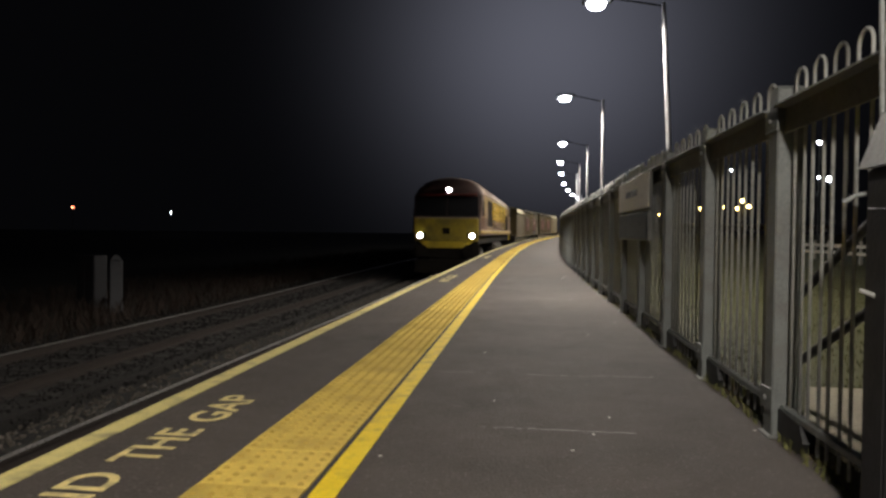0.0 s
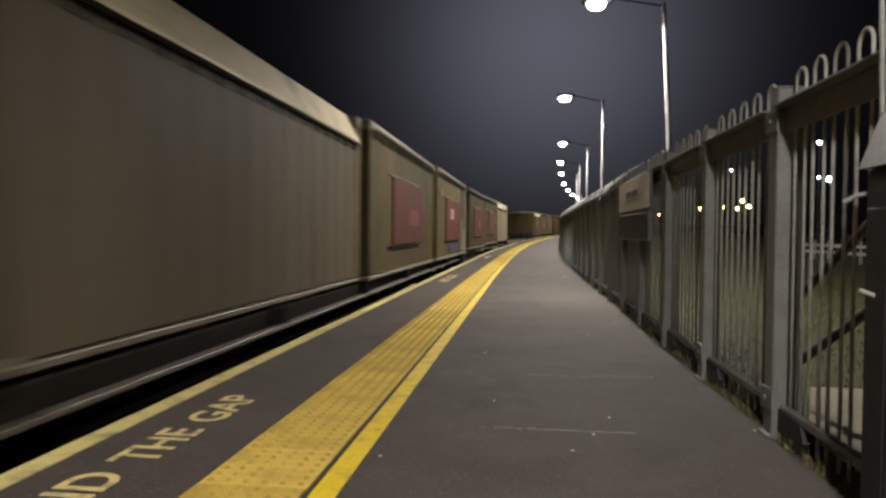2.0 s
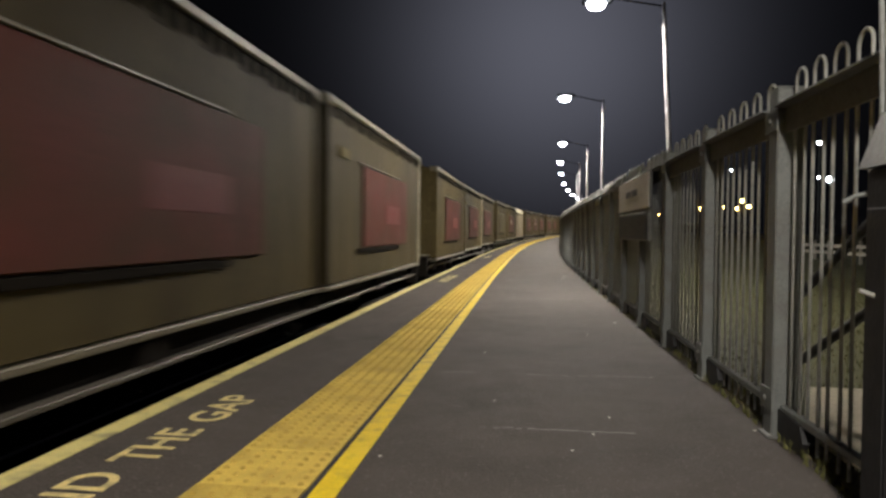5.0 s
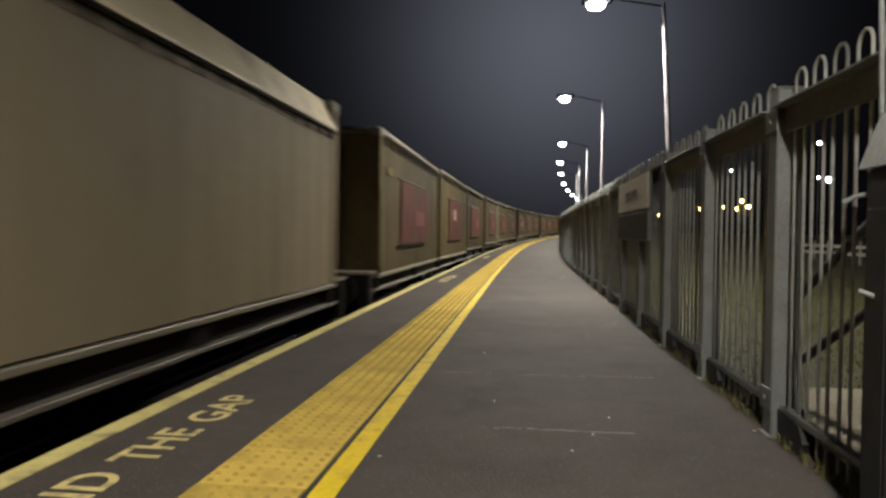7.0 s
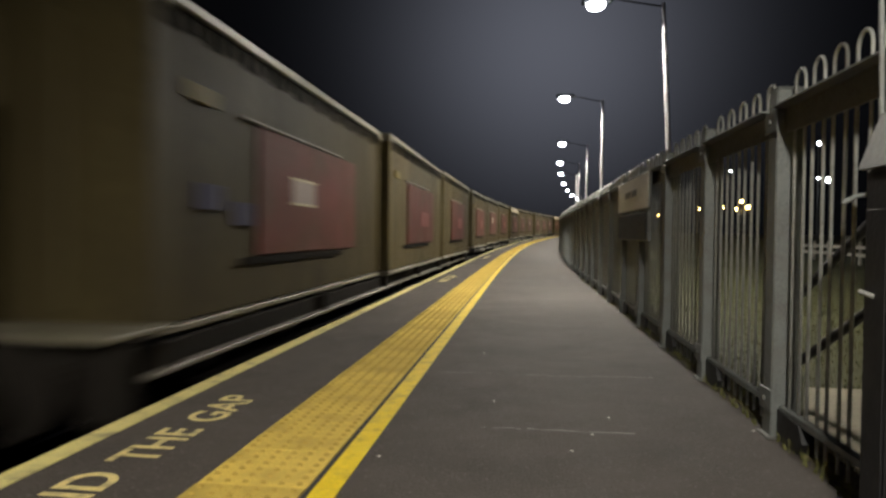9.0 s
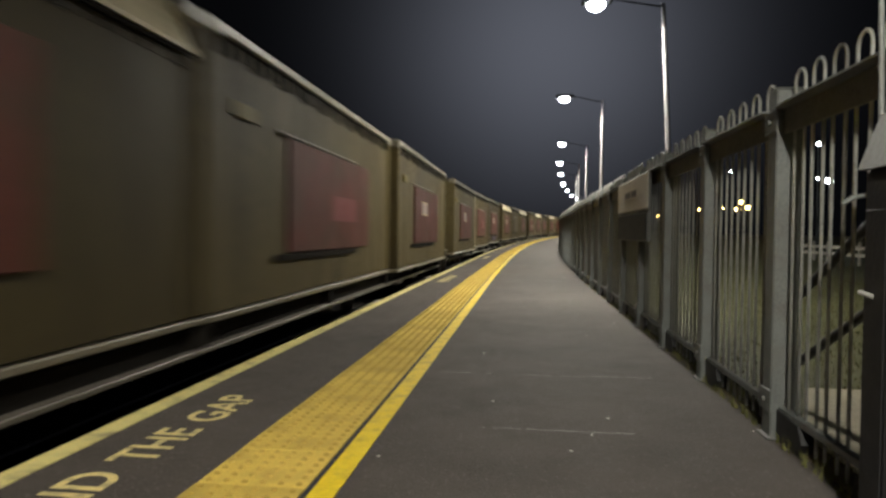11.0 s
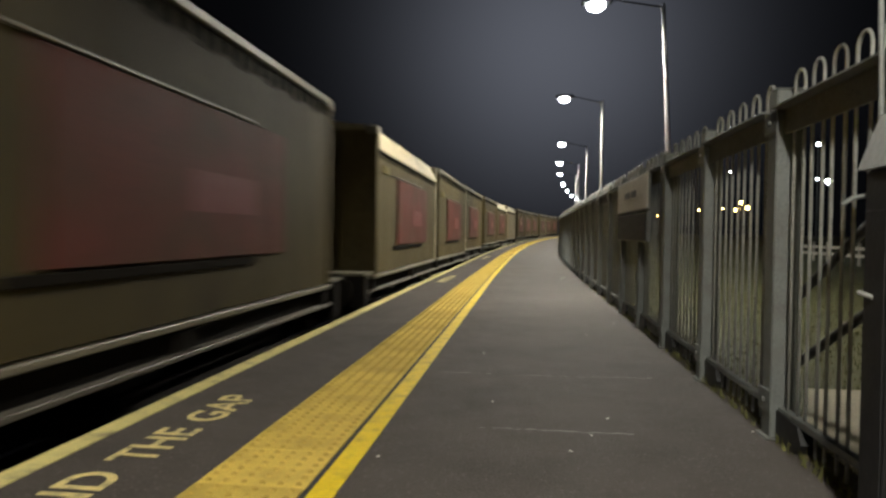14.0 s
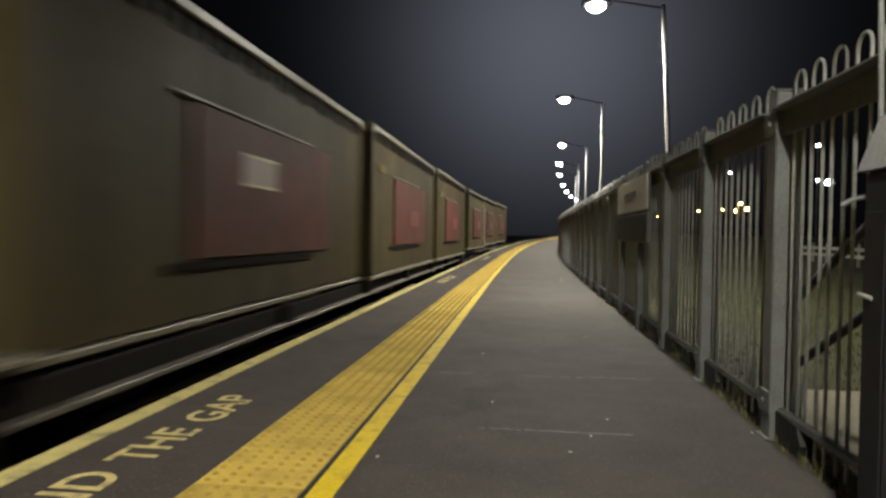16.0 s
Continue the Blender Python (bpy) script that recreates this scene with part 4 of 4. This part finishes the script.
        for i, (y0, y1, z0, z1) in enumerate(((0.9, 1.25, 2.66, 3.0), (1.75, 2.2, 1.3, 2.2), (2.3, 2.85, 1.28, 1.9))):
            SHELLS["worn", i] = mesh_of("worn_patch", blocked((BW - 0.022, y0, z0), (BW + 0.003, y1, z1), 0.002), box_mats["worn"])
        SHELLS["framed"] = mesh_of("framed_panel", blocked((BW - 0.022, -1.5, 1.62), (BW + 0.002, 1.6, 2.64), 0.006), box_mats["brown"])
        SHELLS["edge"] = mesh_of("panel_edge", blocked((BW - 0.022, -1.75, 2.645), (BW + 0.016, 0.9, 2.665), 0.004), box_mats["rail"])
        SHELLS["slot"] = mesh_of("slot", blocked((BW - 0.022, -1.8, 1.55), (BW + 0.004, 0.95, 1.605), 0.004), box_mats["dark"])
        SHELLS["plate"] = mesh_of("plate", blocked((BW + 0.0022, -0.72, 2.06), (BW + 0.009, -0.05, 2.28), 0.002), box_mats["white"])
        SHELLS["plate_edge"] = mesh_of("plate_edge", blocked((BW + 0.0022, -0.73, 0), (BW + 0.012, -0.04, 0.022), 0.002), box_mats["strip"])
        SHELLS["mark"] = mesh_of("label_mark", blocked((BW - 0.022, -2.65, 2.64), (BW + 0.003, -2.25, 2.75), 0.002), box_mats["ochre"])
        SHELLS["scrawl"] = mesh_of("scrawl", blocked((BW - 0.022, -1.0, 1.33), (BW + 0.003, 0.9, 1.52), 0.002), box_mats["blue"])
        SHELLS["smudge"] = mesh_of("smudge", blocked((BW - 0.022, -2.5, 1.95), (BW + 0.003, -2.15, 2.12), 0.002), box_mats["blue"])
        SHELLS["lock"] = mesh_of("corner_casting", blocked((-0.09, -0.09, -0.06), (0.09, 0.09, 0.06), 0.015), box_mats["rail"])
        bm = bmesh.new()
        rod(bm, (0, 0, 1.35), (0, 0, 3.05), 0.018, 0.018, 8)
        SHELLS["bar"] = mesh_of("lock_bar", bm, box_mats["tan"])
    link("bottom_frame", SHELLS["rails"], t)
    core = "coregrey" if grey else "corebrown"
    link("end_frame", SHELLS["corebrown"], t, "grimy brown end frame with doors", pose(0, -BL + 0.06, 0))
    link("end_frame", SHELLS["core_pale" if bright_end else core], t, "pale end frame" if bright_end else "", pose(0, BL - 0.06, 0))
    for x in (-0.7, -0.25, 0.25, 0.7):
        link("lock_bar", SHELLS["bar"], t, "", pose(x, -BL - 0.02, 0))
    if strip or grey:
        link("roof_sheet", SHELLS["eaves"], t, "pale sloping roof sheet")
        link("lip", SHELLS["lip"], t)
        tagged(link("notched_strip", SHELLS["shade_notches"], t), kind="stuff")
    else:
        link("roof", SHELLS["roof"], t)
        tagged(link("slotted_strip", SHELLS["shade_slots"], t, "row of dark blocks drawing the shade under the top rail"), kind="stuff")
        link("top_rail", SHELLS["toprail"], t)
        link("top_rail", SHELLS["toprail"], t, "", pose(0, 0, 0, 0, 0, 180))
    if kind == "R":
        link("red_panel", SHELLS["narrow" if narrow else "red"], t, "dull red painted panel")
        if not plate:
            link("red_emblem", SHELLS["mark_red"], t, "brighter red emblem")
    if kind == "P":
        link("framed_panel", SHELLS["framed"], t)
    if not grey:
        link("panel_edge", SHELLS["edge"], t)
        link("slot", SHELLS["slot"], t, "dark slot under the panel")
        if label_mark:
            link("label_mark", SHELLS["mark"], t, "faded ochre label")
    if plate:
        lift = pose(0, 0.15, -0.15) if narrow else pose(0, 0, 0 if smudge else 0.1)
        plate_ob = link("plate", SHELLS["plate"], t, "dull white plate", lift)
        for z in (2.047, 2.273):
            link("plate_edge", SHELLS["plate_edge"], plate_ob, "bright edge of the plate", pose(0, 0, z))
    if worn:
        for i in range(3):
            link("worn_patch", SHELLS["worn", i], t, "pale worn patch of bare metal")
    if scrawl:
        link("scrawl", SHELLS["scrawl"], t, "blue painted scrawl")
    if smudge:
        link("smudge", SHELLS["smudge"], t, "blue paint smudge")
        link("smudge", SHELLS["smudge"], t, "blue paint smudge", pose(0, 0.55, -0.1))
    for x in (-1, 1):
        for y in (-1, 1):
            link("corner_casting", SHELLS["lock"], t, "", pose(x * (BW - 0.08), y * (BL - 0.08), 3.19))
    return t


SHELLS = {}
# one string a wagon: G grey, R red panel, P framed; n narrow panel, w worn pale patches, d darker grey, p plate, s pale roof edge, e pale end, b blue scrawl
LOADS = ["Gd R Rpebw", "R R Gs", "", "Rsp R Re", "R Re R", "P Rp G", "R Rp R", "Re R R", "Rpu R R", "R Rp R", "Rs R Rp", "Rpe R Rpb", "Rsp P Rs",
         "Rpen Rse R", "Rse Re R", "R Rs Ge", "Rp R R", "Re R R"]
MOVERS = []


def build_train():
    MOVERS.append((locomotive(), LOCO_LEN / 2, -LOCO_LEN / 2))
    first = flat_wagon()
    for k, load in enumerate(LOADS):
        w = first if k == 0 else copy_thing(first, Matrix())
        c = LOCO_LEN + COUPLE + PITCH * (k + 0.5)
        MOVERS.append((w, c, 0.0))
        for j, code in enumerate(load.split()):
            b = container(code[0], "p" in code, "s" in code, "e" in code, "b" in code, (k + j) % 3 != 1, "u" in code, "n" in code, "w" in code, "d" in code)
            MOVERS.append((b, c, (j - 1) * 6.27))


build_train()


def motions():
    for ob, centre, shift in MOVERS:
        rows = []
        for i in range(65):
            tt = i * 0.25
            rows.append((tt, at_track(NOSE0 - travelled(tt) + centre + shift, TRACK)))
        walk(ob, rows)


motions()
